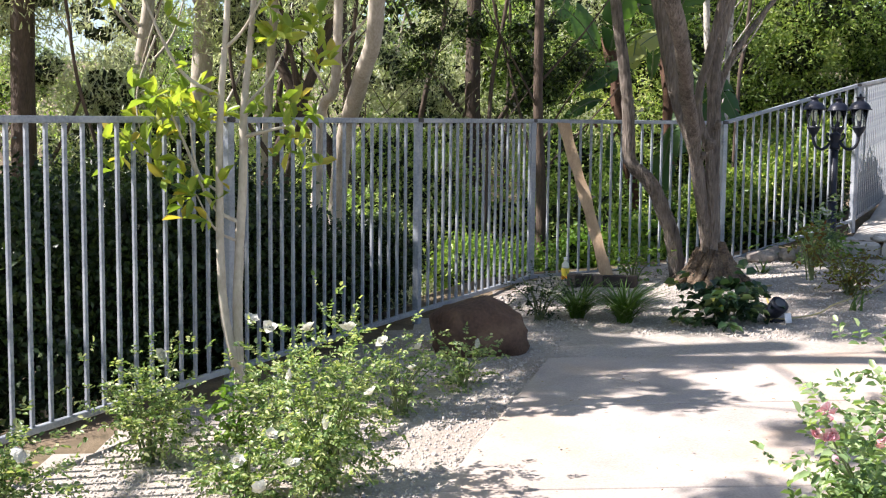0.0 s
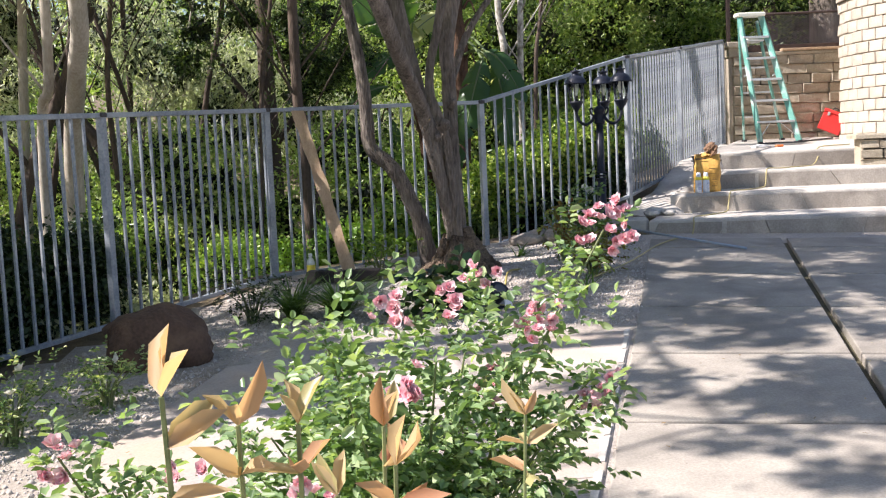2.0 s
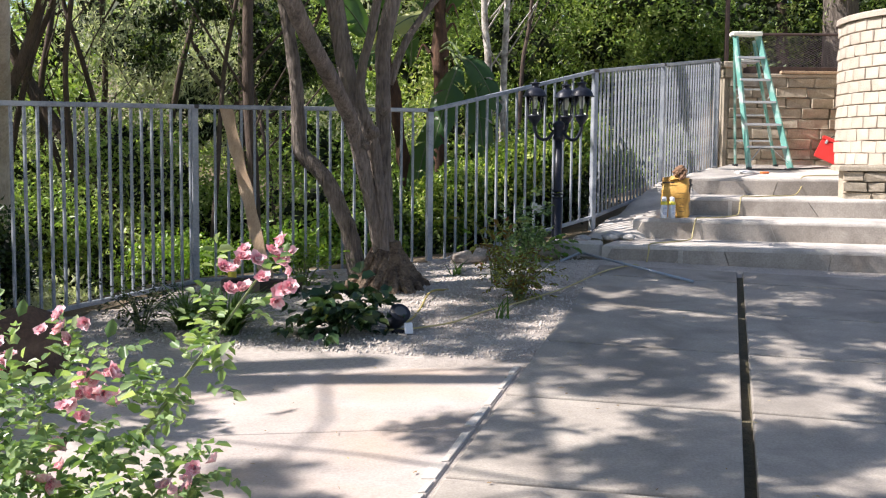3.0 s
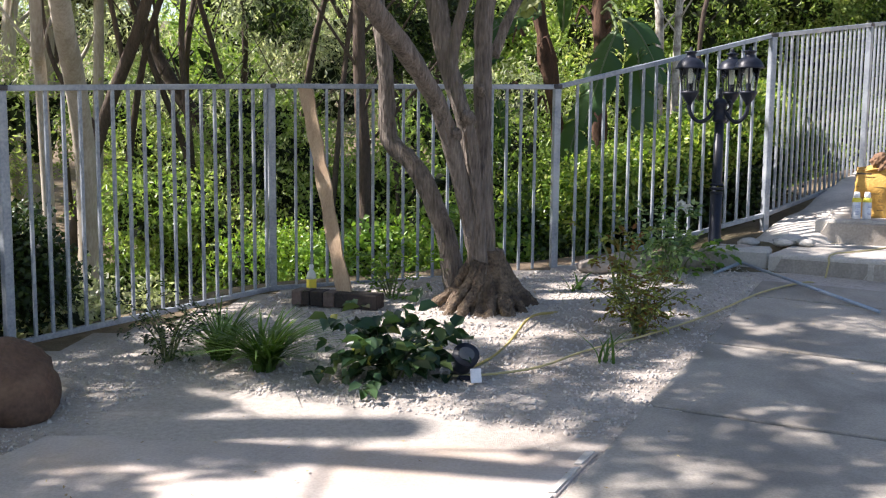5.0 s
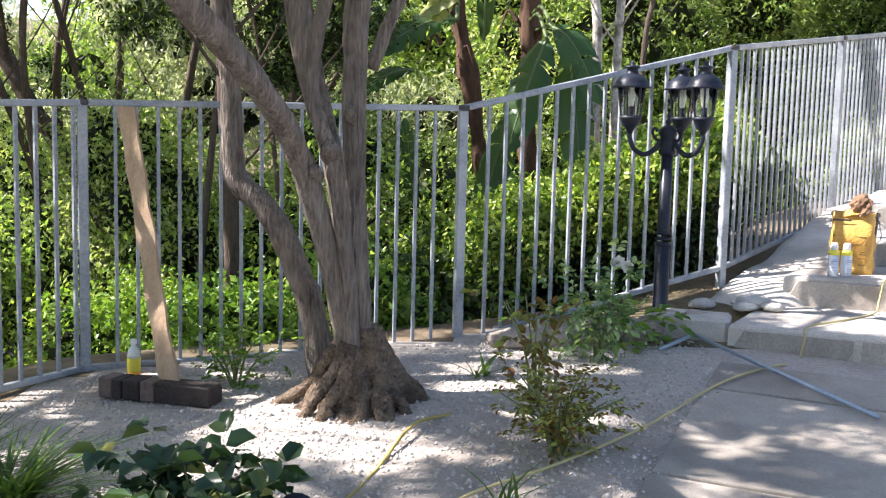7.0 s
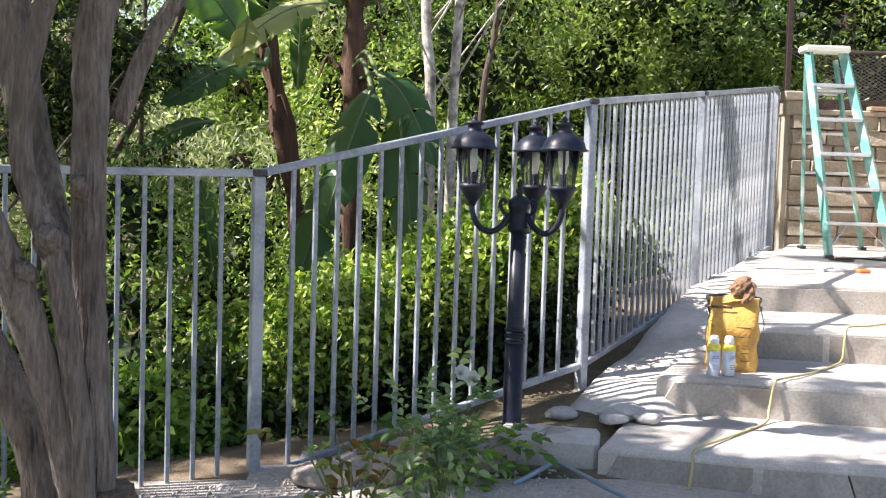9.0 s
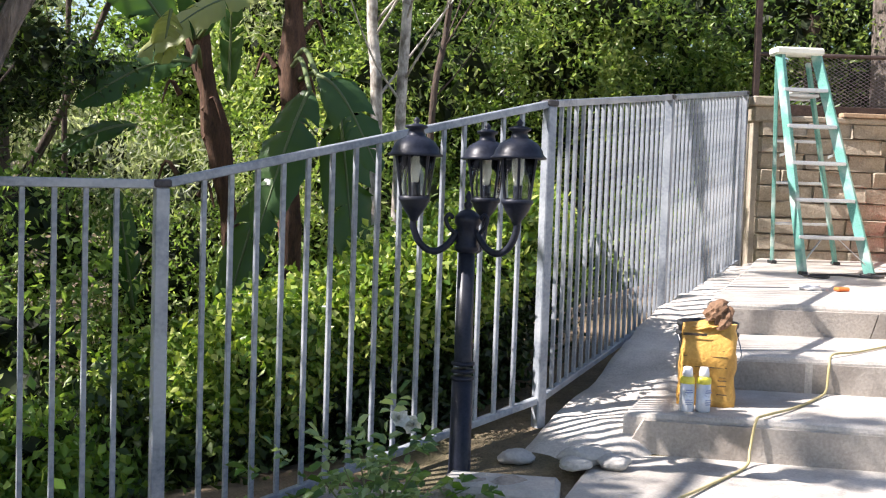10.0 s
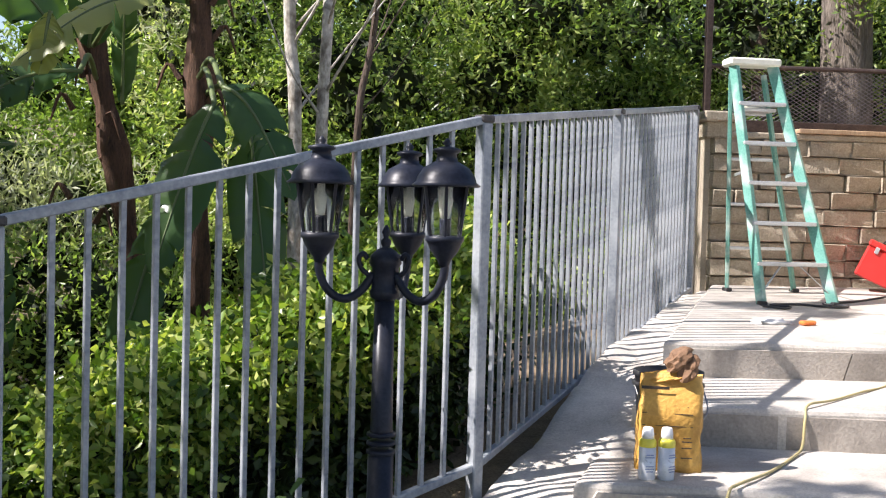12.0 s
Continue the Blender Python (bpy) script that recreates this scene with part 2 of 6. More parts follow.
def add_tube(bm, pts, radii, sides=8, wobble=0.0, seed=0, cap=True, flutes=0, flute_depth=0.0):
    """A tube along points, with a radius at each."""
    rnd = random.Random(seed)
    pts = [Vector(p) for p in pts]
    n = len(pts)
    if not hasattr(radii, "__len__"):
        radii = [radii] * n
    up = Vector((0.31, 0.95, 0.11))
    rings = []
    for i, p in enumerate(pts):
        d = (pts[min(i + 1, n - 1)] - pts[max(i - 1, 0)]).normalized()
        a = d.cross(up)
        if a.length < 1e-3:
            a = d.cross(Vector((1, 0, 0)))
        a.normalize()
        b = d.cross(a).normalized()
        ring = []
        for k in range(sides):
            th = 2 * math.pi * k / sides
            r = radii[i] * (1 + wobble * (rnd.random() - 0.5))
            if flutes:
                r *= 1 + flute_depth * math.sin(flutes * th + i * 0.25)
            ring.append(bm.verts.new(p + (a * math.cos(th) + b * math.sin(th)) * r))
        rings.append(ring)
    for r0, r1 in zip(rings, rings[1:]):
        for k in range(sides):
            bm.faces.new((r0[k], r0[(k + 1) % sides], r1[(k + 1) % sides], r1[k]))
    if cap:
        bm.faces.new(rings[0][::-1])
        bm.faces.new(rings[-1])
    return bm


def tube(pts, radii, sides=8, **kw):
    return add_tube(bmesh.new(), pts, radii, sides, **kw)


def curve_pts(pts, steps=6):
    """Smooth points through given ones (Catmull-Rom)."""
    P = [Vector(p) for p in pts]
    P = [P[0] * 2 - P[1]] + P + [P[-1] * 2 - P[-2]]
    res = []
    for i in range(1, len(P) - 2):
        for s in range(steps):
            t = s / steps
            a, b, c, d = P[i - 1], P[i], P[i + 1], P[i + 2]
            res.append(0.5 * ((2 * b) + (c - a) * t + (2 * a - 5 * b + 4 * c - d) * t * t + (3 * b - a - 3 * c + d) * t ** 3))
    res.append(P[-2])
    return res


def lathe(profile, sides=16, m=None):
    bm = bmesh.new()
    m = m or Matrix()
    rings = []
    for r, z in profile:
        rings.append([bm.verts.new(m @ Vector((r * math.cos(2 * math.pi * k / sides), r * math.sin(2 * math.pi * k / sides), z))) for k in range(sides)])
    for r0, r1 in zip(rings, rings[1:]):
        for k in range(sides):
            bm.faces.new((r0[k], r0[(k + 1) % sides], r1[(k + 1) % sides], r1[k]))
    bm.faces.new(rings[0][::-1])
    bm.faces.new(rings[-1])
    return bm


def prism(poly, z0, z1, bevel=0.0):
    """An upright solid over a polygon; z0, z1 are numbers or functions of x, y."""
    f0 = z0 if callable(z0) else (lambda x, y: z0)
    f1 = z1 if callable(z1) else (lambda x, y: z1)
    bm = bmesh.new()
    lo = [bm.verts.new((x, y, f0(x, y))) for x, y in poly]
    hi = [bm.verts.new((x, y, f1(x, y))) for x, y in poly]
    n = len(poly)
    bm.faces.new(lo[::-1])
    top = bm.faces.new(hi)
    for k in range(n):
        bm.faces.new((lo[k], lo[(k + 1) % n], hi[(k + 1) % n], hi[k]))
    if bevel:
        bmesh.ops.recalc_face_normals(bm, faces=bm.faces[:])
        bmesh.ops.bevel(bm, geom=list(top.edges), offset=bevel, segments=2, affect="EDGES", profile=0.5)
    return bm


def leaf_mesh(name, centres, length, width, mat, rng, droop=0.0, up=0.0, fold=0.25, facing=None):
    """Many small folded leaves, each of two triangles."""
    c = np.asarray(centres, dtype=np.float64)
    n = len(c)
    d = rng.normal(size=(n, 3))
    d[:, 2] -= droop
    d /= np.linalg.norm(d, axis=1, keepdims=True)
    s = rng.normal(size=(n, 3))
    s[:, 2] *= max(0.05, 1 - up)
    s -= d * np.sum(s * d, axis=1, keepdims=True)
    s /= np.linalg.norm(s, axis=1, keepdims=True) + 1e-9
    nn = np.cross(d, s)
    ln = (length * rng.uniform(0.6, 1.3, n))[:, None]
    wd = (width * rng.uniform(0.6, 1.3, n))[:, None]
    v = np.empty((n, 4, 3))
    v[:, 0] = c - d * ln * 0.5
    v[:, 1] = c + s * wd * 0.5 + nn * wd * fold
    v[:, 2] = c + d * ln * 0.5
    v[:, 3] = c - s * wd * 0.5 + nn * wd * fold
    me = bpy.data.meshes.new(name)
    me.vertices.add(n * 4)
    me.vertices.foreach_set("co", v.ravel())
    idx = (np.arange(n) * 4)[:, None] + np.array([[0, 1, 2, 0, 2, 3]])
    me.loops.add(n * 6)
    me.loops.foreach_set("vertex_index", idx.ravel().astype(np.int32))
    me.polygons.add(n * 2)
    me.polygons.foreach_set("loop_start", (np.arange(n * 2) * 3).astype(np.int32))
    me.polygons.foreach_set("loop_total", np.full(n * 2, 3, dtype=np.int32))
    me.materials.append(mat)
    me.update(calc_edges=True)
    return me


def clumps(rng, blobs, per, spread, shell=0.75):
    """Leaf centres gathered in sprays round the surface of rough blobs (x, y, z, rx, ry, rz, sprays)."""
    res = []
    for x, y, z, rx, ry, rz, k in blobs:
        d = rng.normal(size=(k, 3))
        d /= np.linalg.norm(d, axis=1, keepdims=True)
        r = shell + (1 - shell) * rng.uniform(-1, 1, (k, 1)) ** 1 * 1.2
        cc = np.array([x, y, z]) + d * r * np.array([rx, ry, rz])
        pts = np.repeat(cc, per, axis=0) + rng.normal(size=(k * per, 3)) * spread
        res.append(pts)
    return np.concatenate(res)
# ---- plan ----
GU, GV = Vector((0.959, -0.283)), Vector((0.283, 0.959))      # across and along the paving
GO = Vector((2.92, 6.12))                                      # a corner of the paving grid, on its edge
FENCE_A0, FENCE_B, FENCE_C, FENCE_D, FENCE_E, FENCE_F = (-3.35, 2.02), (0.748, 9.515), (2.612, 10.325), (4.21, 11.33), (5.28, 13.10), (6.45, 15.04)


def smooth(a, b, x):
    t = min(1.0, max(0.0, (x - a) / (b - a)))
    return t * t * (3 - 2 * t)


def lerp_table(tab, x):
    if x <= tab[0][0]:
        return tab[0][1]
    for (a, va), (b, vb) in zip(tab, tab[1:]):
        if x <= b:
            return va + (vb - va) * (x - a) / (b - a)
    return tab[-1][1]


def paved(x, y):
    """Height of the paving."""
    return 0.055 * y - 0.02 - 0.035 * max(0.0, 3.3 - x) + 0.025 * smooth(8.0, 9.9, y)


BANK = [(9.6, 0.50), (10.3, 0.58), (11.0, 0.70), (11.6, 0.78), (12.5, 0.90), (15.0, 1.16), (17, 1.2)]


def garden(x, y):
    """Height of the ground inside the fence."""
    z = paved(x, y) - 0.012
    uv = Vector((x, y)) - GO
    if 0.22 < uv.dot(GU) < 4.5 and -8.0 < uv.dot(GV) < 3.75:
        return z - 0.14
    if y > 9.6:
        z += smooth(3.2, 4.3, x) * max(0.0, lerp_table(BANK, y) - z)
    return z


def beyond(x, y):
    """How far a place lies outside the fence (negative inside)."""
    best = 1e9
    poly = [FENCE_A0, FENCE_B, FENCE_C, FENCE_D, FENCE_F, (14.0, 15.04)]
    sign = -1.0
    for (ax, ay), (bx, by) in zip(poly, poly[1:]):
        dx, dy = bx - ax, by - ay
        t = ((x - ax) * dx + (y - ay) * dy) / (dx * dx + dy * dy)
        tc = min(1.0, max(0.0, t))
        if (ax, ay) == FENCE_A0:
            tc = min(1.0, t)
        px, py = x - ax - dx * tc, y - ay - dy * tc
        d = math.hypot(px, py)
        if d < best:
            best = d
            sign = 1.0 if dx * (y - ay) - dy * (x - ax) > 0 else -1.0
    return best * sign


def terrain(x, y):
    d = beyond(x, y)
    if x > 6.45 and y > 15.3:
        base = 2.3
    else:
        base = garden(x, min(y, 15.2))
    if d <= 0:
        return base
    z = base - 0.9 * smooth(0.1, 3.0, d) * (1 - smooth(4, 9, x))
    return z + 0.16 * max(0.0, d - 5.0) + 0.15 * noise.noise((x * 0.4, y * 0.4, 0)) * smooth(0.3, 2, d)


def axis(lo, mid0, mid1, hi, fine, far):
    a = list(np.arange(mid0, mid1 + 1e-6, fine))
    s, x = fine, mid0
    left = []
    while x > lo:
        s = min(far, s * 1.35)
        x -= s
        left.append(x)
    s, x = fine, mid1
    right = []
    while x < hi:
        s = min(far, s * 1.35)
        x += s
        right.append(x)
    return left[::-1] + a + right


xs, ys = axis(-900, -6, 10, 900, 0.2, 120), axis(-600, -2, 18, 900, 0.2, 120)
gv, gf = [], []
for y in ys:
    for x in xs:
        gv.append((x, y, terrain(max(-45, min(45, x)), max(-30, min(60, y)))))
W = len(xs)
for j in range(len(ys) - 1):
    for i in range(W - 1):
        gf.append((j * W + i, j * W + i + 1, (j + 1) * W + i + 1, (j + 1) * W + i))
gme = mesh_from("ground", gv, gf, [GRAVEL_BED, EARTH], True)
mi = []
for f in gf:
    cx, cy = sum(gv[k][0] for k in f) / 4, sum(gv[k][1] for k in f) / 4
    soil = beyond(cx, cy) > 0.0 or (cy < 3.4 and cx < 1.2) or (cx > 3.6 and cy > 10.2)
    mi.append(1 if soil else 0)
gme.polygons.foreach_set("material_index", mi)
tagged(new("ground", gme), "pale gravel bed running out into brown leaf litter", "ground", kind="structure")


# ---- paving, steps ----
def grid_poly(u0, u1, v0, v1):
    return [tuple(GO + GU * u + GV * v) for u, v in ((u0, v0), (u1, v0), (u1, v1), (u0, v1))]


pavement = thing("pavement", (0, 0, 0), "grey concrete slabs with thin dark joints", "paving", kind="structure")
part("joint_bed", prism(grid_poly(0.01, 4.9, -9.0, 1.9), lambda x, y: paved(x, y) - 0.12, lambda x, y: paved(x, y) - 0.035), MOSS_JOINT, pavement)
part("joint_bed", prism(grid_poly(0.01, 4.9, 1.9, 4.05), lambda x, y: paved(x, y) - 0.12, lambda x, y: paved(x, y) - 0.035), MOSS_JOINT, pavement)
SL = 1.165
rows_v = [(-8.155 + SL * k, -8.155 + SL * (k + 1)) for k in range(10)] + [(3.495, 4.0)]
cols_u = [(0.0, 1.115), (1.165, 2.33), (2.34, 3.5), (3.51, 4.7)]
for v0, v1 in rows_v:
    for u0, u1 in cols_u:
        part("slab", prism(grid_poly(u0, u1, v0 + 0.017, v1 - 0.017), lambda x, y: paved(x, y) - 0.1, paved, 0.008), CONCRETE, pavement)
patio = thing("patio_paving", (0, 0, 0), "pinkish tan paving slabs beside the concrete", "paving", kind="structure")
for y0, y1 in [(3.30, 4.40), (4.41, 5.62), (5.63, 6.66)]:
    xl = lambda y: 0.08 + 0.28 * (y - 4.46)
    xr = lambda y: 2.895 + 0.295 * (y - 6.12)
    ragged = [(xl(y1) + (xr(y1) - xl(y1)) * k / 8, y1 + (0.03 * math.sin(k * 2.3) if y1 > 6 else 0)) for k in range(8, -1, -1)]
    part("slab", prism([(xl(y0), y0), (xr(y0), y0)] + ragged, lambda x, y: paved(x, y) - 0.1, lambda x, y: paved(x, y) - 0.003, 0.008), PINK_PAVING, patio)

rr = random.Random(14)
v = -3.0
while v < 0.5:
    l = rr.uniform(0.12, 0.42)
    w = rr.uniform(0.02, 0.05)
    quad = [tuple(GO + GU * (a - 0.045) + GV * b) for a, b in ((-w + rr.uniform(0, 0.015), v), (0.012, v + 0.01), (0.014, v + l), (-w * rr.uniform(0.5, 1.0), v + l - 0.02))]
    part("mortar_edge", prism(quad, lambda x, y: paved(x, y) - 0.03, lambda x, y: paved(x, y) + 0.003, 0.002), PALE_MORTAR, patio)
    v += l + rr.choice((0.01, 0.02, 0.09))


def front(x0, y0, slope):
    return lambda x: y0 + slope * (x - x0)


STEPS = [(front(4.13, 10.25, -0.26), 4.12, 0.695), (front(4.6, 11.03, -0.26), 4.55, 0.88),
         (front(5.25, 11.66, -0.2), 4.98, 1.06), (front(5.55, 12.46, -0.1), 5.38, 1.24)]
for k, (fy, x0, z) in enumerate(STEPS):
    st = thing("stone_step", (0, 0, 0), "broad worn concrete step with a stone riser", "step", "garden steps", kind="structure")
    xr = 7.4 if k < 3 else 9.2
    nxt = STEPS[k + 1][0] if k < 3 else None
    back = (lambda x: nxt(x) + 0.25) if k < 3 else (lambda x: 15.04)
    xl2 = STEPS[k + 1][1] + 0.0 if k < 3 else 6.62
    poly = [(x0, fy(x0))] + [(x, fy(x) + 0.02 * math.sin(x * 5 + k)) for x in np.arange(x0 + 0.3, xr, 0.35)] + [(xr, fy(xr)), (xr, back(xr)), (xl2, back(xl2))]
    top = (lambda x, y, z=z: z) if k < 3 else (lambda x, y: 1.24 + 0.045 * max(0, y - 12.3))
    part("tread", prism(poly, z - 0.6, top, 0.022), STEP_CONC, st)
    # riser stones, with slanting joints
    rr = random.Random(40 + k)
    x = x0 + 0.03
    lean = 0.05
    while x < xr - 0.3:
        x2 = min(xr - 0.02, x + (rr.uniform(0.4, 0.8) if k == 0 else rr.uniform(0.9, 1.7)))
        lean2 = rr.uniform(-0.07, 0.07)
        zb, zt = z - 0.22, z - 0.032
        bm = bmesh.new()
        q = [(x + 0.004 + lean, zt), (x2 - 0.004 + lean2, zt), (x2 - 0.004 - lean2, zb), (x + 0.004 - lean, zb)]
        fr = [bm.verts.new((a, fy(a) - 0.018, b)) for a, b in q]
        bk = [bm.verts.new((a, fy(a) + 0.06, b)) for a, b in q]
        bm.faces.new(fr)
        bm.faces.new(bk[::-1])
        for i in range(4):
            bm.faces.new((fr[i], bk[i], bk[(i + 1) % 4], fr[(i + 1) % 4]))
        part("riser_stone", bm, RISER_STONE, st)
        x, lean = x2, lean2


# ---- fence ----
def fence_run(name, label, p, q, zt0, zt1, zb0, zb1, posts, spacing=0.108, end_posts=True):
    P, Q = Vector((*p, 0)), Vector((*q, 0))
    L = (Q - P).length
    d = (Q - P).normalized()
    ang = math.atan2(d.y, d.x)
    f = thing("fence_panel", (p[0], p[1], zb0), label, "fence", "metal garden fence")
    inv = f.matrix_world.inverted()

    def zt(s):
        return zt0 + (zt1 - zt0) * s / L

    def zb(s):
        return zb0 + (zb1 - zb0) * s / L

    for nm, za, zc, hh, ww in (("top_rail", zt0, zt1, 0.034, 0.042), ("bottom_rail", zb0 + 0.07, zb1 + 0.07, 0.032, 0.036)):
        a, b = P + Vector((0, 0, za)), Q + Vector((0, 0, zc))
        ln = (b - a).length
        m = Matrix.Translation((a + b) / 2) @ Matrix.Rotation(ang, 4, "Z") @ Matrix.Rotation(-math.asin((zc - za) / ln), 4, "Y")
        part(nm, box((ln, ww, hh), inv @ m, 0.004), FENCE_PAINT, f)
    for s in posts:
        w = 0.052
        c = P + d * s
        z0, z1 = zb(s) - 0.12, zt(s) - 0.012
        part("post", box((w, w, z1 - z0), inv @ Matrix.Translation((c.x, c.y, (z0 + z1) / 2)) @ Matrix.Rotation(ang, 4, "Z"), 0.005), FENCE_PAINT, f)
        part("post_clamp", box((w + 0.012, w + 0.012, 0.03), inv @ Matrix.Translation((c.x, c.y, zt(s) + 0.003)) @ Matrix.Rotation(ang, 4, "Z"), 0.006), FENCE_DARK, f, "dark rusted post cap")
    n = max(1, round(L / spacing))
    cache = {}
    for k in range(n):
        s = (k + 0.5) * L / n
        if s < 0.07 or any(abs(s - t) < 0.07 for t in posts):
            continue
        c = P + d * s
        z0, z1 = zb(s) + 0.06, zt(s) - 0.005
        h = round((z1 - z0) * 100) / 100
        if h not in cache:
            bm = box((0.019, 0.019, h), Matrix.Rotation(ang, 4, "Z"), 0.002)
            me = bpy.data.meshes.new("picket")
            bm.to_mesh(me)
            bm.free()
            me.materials.append(FENCE_PAINT)
            cache[h] = me
        ob = part("picket", cache[h], None, f)
        ob.matrix_basis = inv @ Matrix.Translation((c.x, c.y, (z0 + z1) / 2))
    return f


def dist(a, b):
    return math.hypot(a[0] - b[0], a[1] - b[1])


LAB = dist(FENCE_A0, FENCE_B)
fence_run("fence", "grey painted metal picket fence, shaded by the hedge", FENCE_A0, FENCE_B, 1.565, 1.815, 0.03, 0.37,
          [LAB - 1.94 - 2.05 * 3, LAB - 1.94 - 2.05 * 2, LAB - 1.94 - 2.05, LAB - 1.94])
fence_run("fence", "grey painted metal picket fence behind the olive tree", FENCE_B, FENCE_C, 1.815, 1.84, 0.37, 0.43, [0.0, dist(FENCE_B, FENCE_C)])
fence_run("fence", "grey metal picket fence climbing beside the lamp post", FENCE_C, FENCE_D, 1.84, 2.27, 0.43, 0.80, [dist(FENCE_C, FENCE_D)])
fence_run("fence", "sunlit silver grey picket fence beside the steps", FENCE_D, FENCE_F, 2.27, 2.72, 0.80, 1.26, [2.07, dist(FENCE_D, FENCE_F)], 0.104)


# ---- walls ----
def block_wall(owner, p, q, z0, z1, course, blen, mat, depth=0.10, seed=1, rough=0.012, gap=0.012, limit=999):
    """Courses of rough blocks, each a piece of its own, on the front of a wall core."""
    P, Q = Vector((*p, 0)), Vector((*q, 0))
    L, d = (Q - P).length, (Q - P).normalized()
    ang = math.atan2(d.y, d.x)
    rr = random.Random(seed)
    z, row = z0, 0
    while z < z1 - 0.03:
        h = min(course, z1 - z)
        s = -rr.uniform(0, blen) * (0.5 if row % 2 else 0.0)
        while s < L:
            l = blen * rr.uniform(0.75, 1.25)
            a, b = max(0, s), min(L, s + l)
            if b - a > 0.04:
                bm = box((b - a - gap, depth, h - gap), None, 0.008)
                for v in bm.verts:
                    if v.co.y < 0:
                        v.co.y -= rr.uniform(-rough, rough)
                ob = part("block", bm, mat, owner)
                ob.matrix_basis = Matrix.Translation(P + d * (a + b) / 2 + Vector((0, 0, z + h / 2))) @ Matrix.Rotation(ang, 4, "Z")
            s += l
        z += h
        row += 1


wall_north = thing("wall_north", (0, 0, 0), "tan split-face block retaining wall behind the landing", "wall", kind="structure")
part("wall_core", box((7.0, 0.22, 1.5), Matrix.Translation((10.06, 15.22, 1.76))), MORTAR, wall_north)
block_wall(wall_north, (6.60, 15.08), (9.4, 15.08), 1.30, 2.50, 0.134, 0.38, SPLIT_BLOCK, 0.10, 3, 0.030, 0.006)
part("coping", box((6.8, 0.34, 0.05), Matrix.Translation((10.1, 15.20, 2.525)), 0.01), SPLIT_BLOCK, wall_north)
part("pier_cap", box((0.30, 0.34, 0.08), Matrix.Translation((6.66, 15.16, 2.66)), 0.012), SPLIT_BLOCK, wall_north)
part("pier_core", box((0.24, 0.26, 0.13), Matrix.Translation((6.66, 15.17, 2.56)), 0.01), SPLIT_BLOCK, wall_north)

round_wall = thing("wall_round", (0, 0, 0), "curved cream block wall with a coping", "wall", kind="structure")
RC, RR = Vector((9.22, 13.35)), 1.72
core = [(RC.x + (RR - 0.06) * math.cos(a), RC.y + (RR - 0.06) * math.sin(a)) for a in np.linspace(radians(165), radians(300), 22)]
part("wall_core", prism(core + [(12.0, 11.9), (12.0, 15.0), (8.3, 15.0)], 1.0, 3.02), MORTAR, round_wall)
for row in range(13):
    zb = 1.25 + row * 0.136
    n = 17
    for k in range(n):
        a0 = radians(166 + (k + (0.5 if row % 2 else 0)) * 7.6)
        bm = box((0.222, 0.09, 0.128), None, 0.008)
        rr = random.Random(row * 50 + k)
        for v in bm.verts:
            if v.co.y < 0:
                v.co.y -= rr.uniform(-0.008, 0.008)
        ob = part("block", bm, CREAM_BLOCK, round_wall)
        ob.matrix_basis = Matrix.Translation((RC.x + (RR - 0.02) * math.cos(a0), RC.y + (RR - 0.02) * math.sin(a0), zb + 0.068)) @ Matrix.Rotation(a0 + math.pi / 2, 4, "Z")
cop = [(RC.x + (RR + 0.06) * math.cos(a), RC.y + (RR + 0.06) * math.sin(a)) for a in np.linspace(radians(165), radians(300), 26)]
part("coping", prism(cop + [(12.0, 11.8), (12.0, 15.0), (8.27, 15.0)], 3.02, 3.09, 0.015), CREAM_BLOCK, round_wall)


# ---- concrete apron between the fence and the steps ----
FD = (Vector(FENCE_F) - Vector(FENCE_D)).normalized()
FN = Vector((FD.y, -FD.x))
APRON = [(-0.5, 0.62), (0.0, 0.80), (0.5, 0.90), (1.0, 1.00), (1.6, 1.12), (2.2, 1.21), (3.4, 1.29), (4.35, 1.33)]
av, af = [], []
NS, NW = 90, 14
for i in range(NS + 1):
    sd = -0.60 + 4.90 * i / NS
    for j in range(NW + 1):
        w = 0.02 + 0.02 * math.sin(sd * 3.1) + 0.77 * j / NW
        c = Vector(FENCE_D) + FD * sd + FN * w
        z = lerp_table(APRON, sd) + 0.035 * noise.noise((c.x * 3.2, c.y * 3.2, 5)) + 0.012 * noise.noise((c.x * 11, c.y * 11, 2)) - 0.2 * smooth(0.46, 0.72, w)
        if j == 0:
            z -= 0.10
        av.append((c.x, c.y, z))
for i in range(NS):
    for j in range(NW):
        a = i * (NW + 1) + j
        af.append((a, a + NW + 1, a + NW + 2, a + 1))
apron = new("concrete_apron", mesh_from("concrete_apron", av, af, STEP_CONC, True))
tagged(apron, "lumpy trowelled concrete apron along the fence foot", "paving", kind="structure")

side_wall = thing("wall_side", (0, 0, 0), "low rough block wall with a coping beside the steps", "wall", kind="structure")
part("wall_core", prism([(6.86, 11.72), (8.3, 11.25), (8.3, 11.5), (6.86, 11.95)], 0.9, 1.34), MORTAR, side_wall)
block_wall(side_wall, (6.80, 11.70), (8.3, 11.20), 1.02, 1.33, 0.105, 0.22, SPLIT_BLOCK, 0.10, 8, 0.02)
part("coping", prism([(6.74, 11.64), (8.3, 11.14), (8.3, 11.56), (6.80, 12.02)], 1.34, 1.395, 0.02), SPLIT_BLOCK, side_wall)
# ---- olive tree ----
RNG = np.random.default_rng(7)


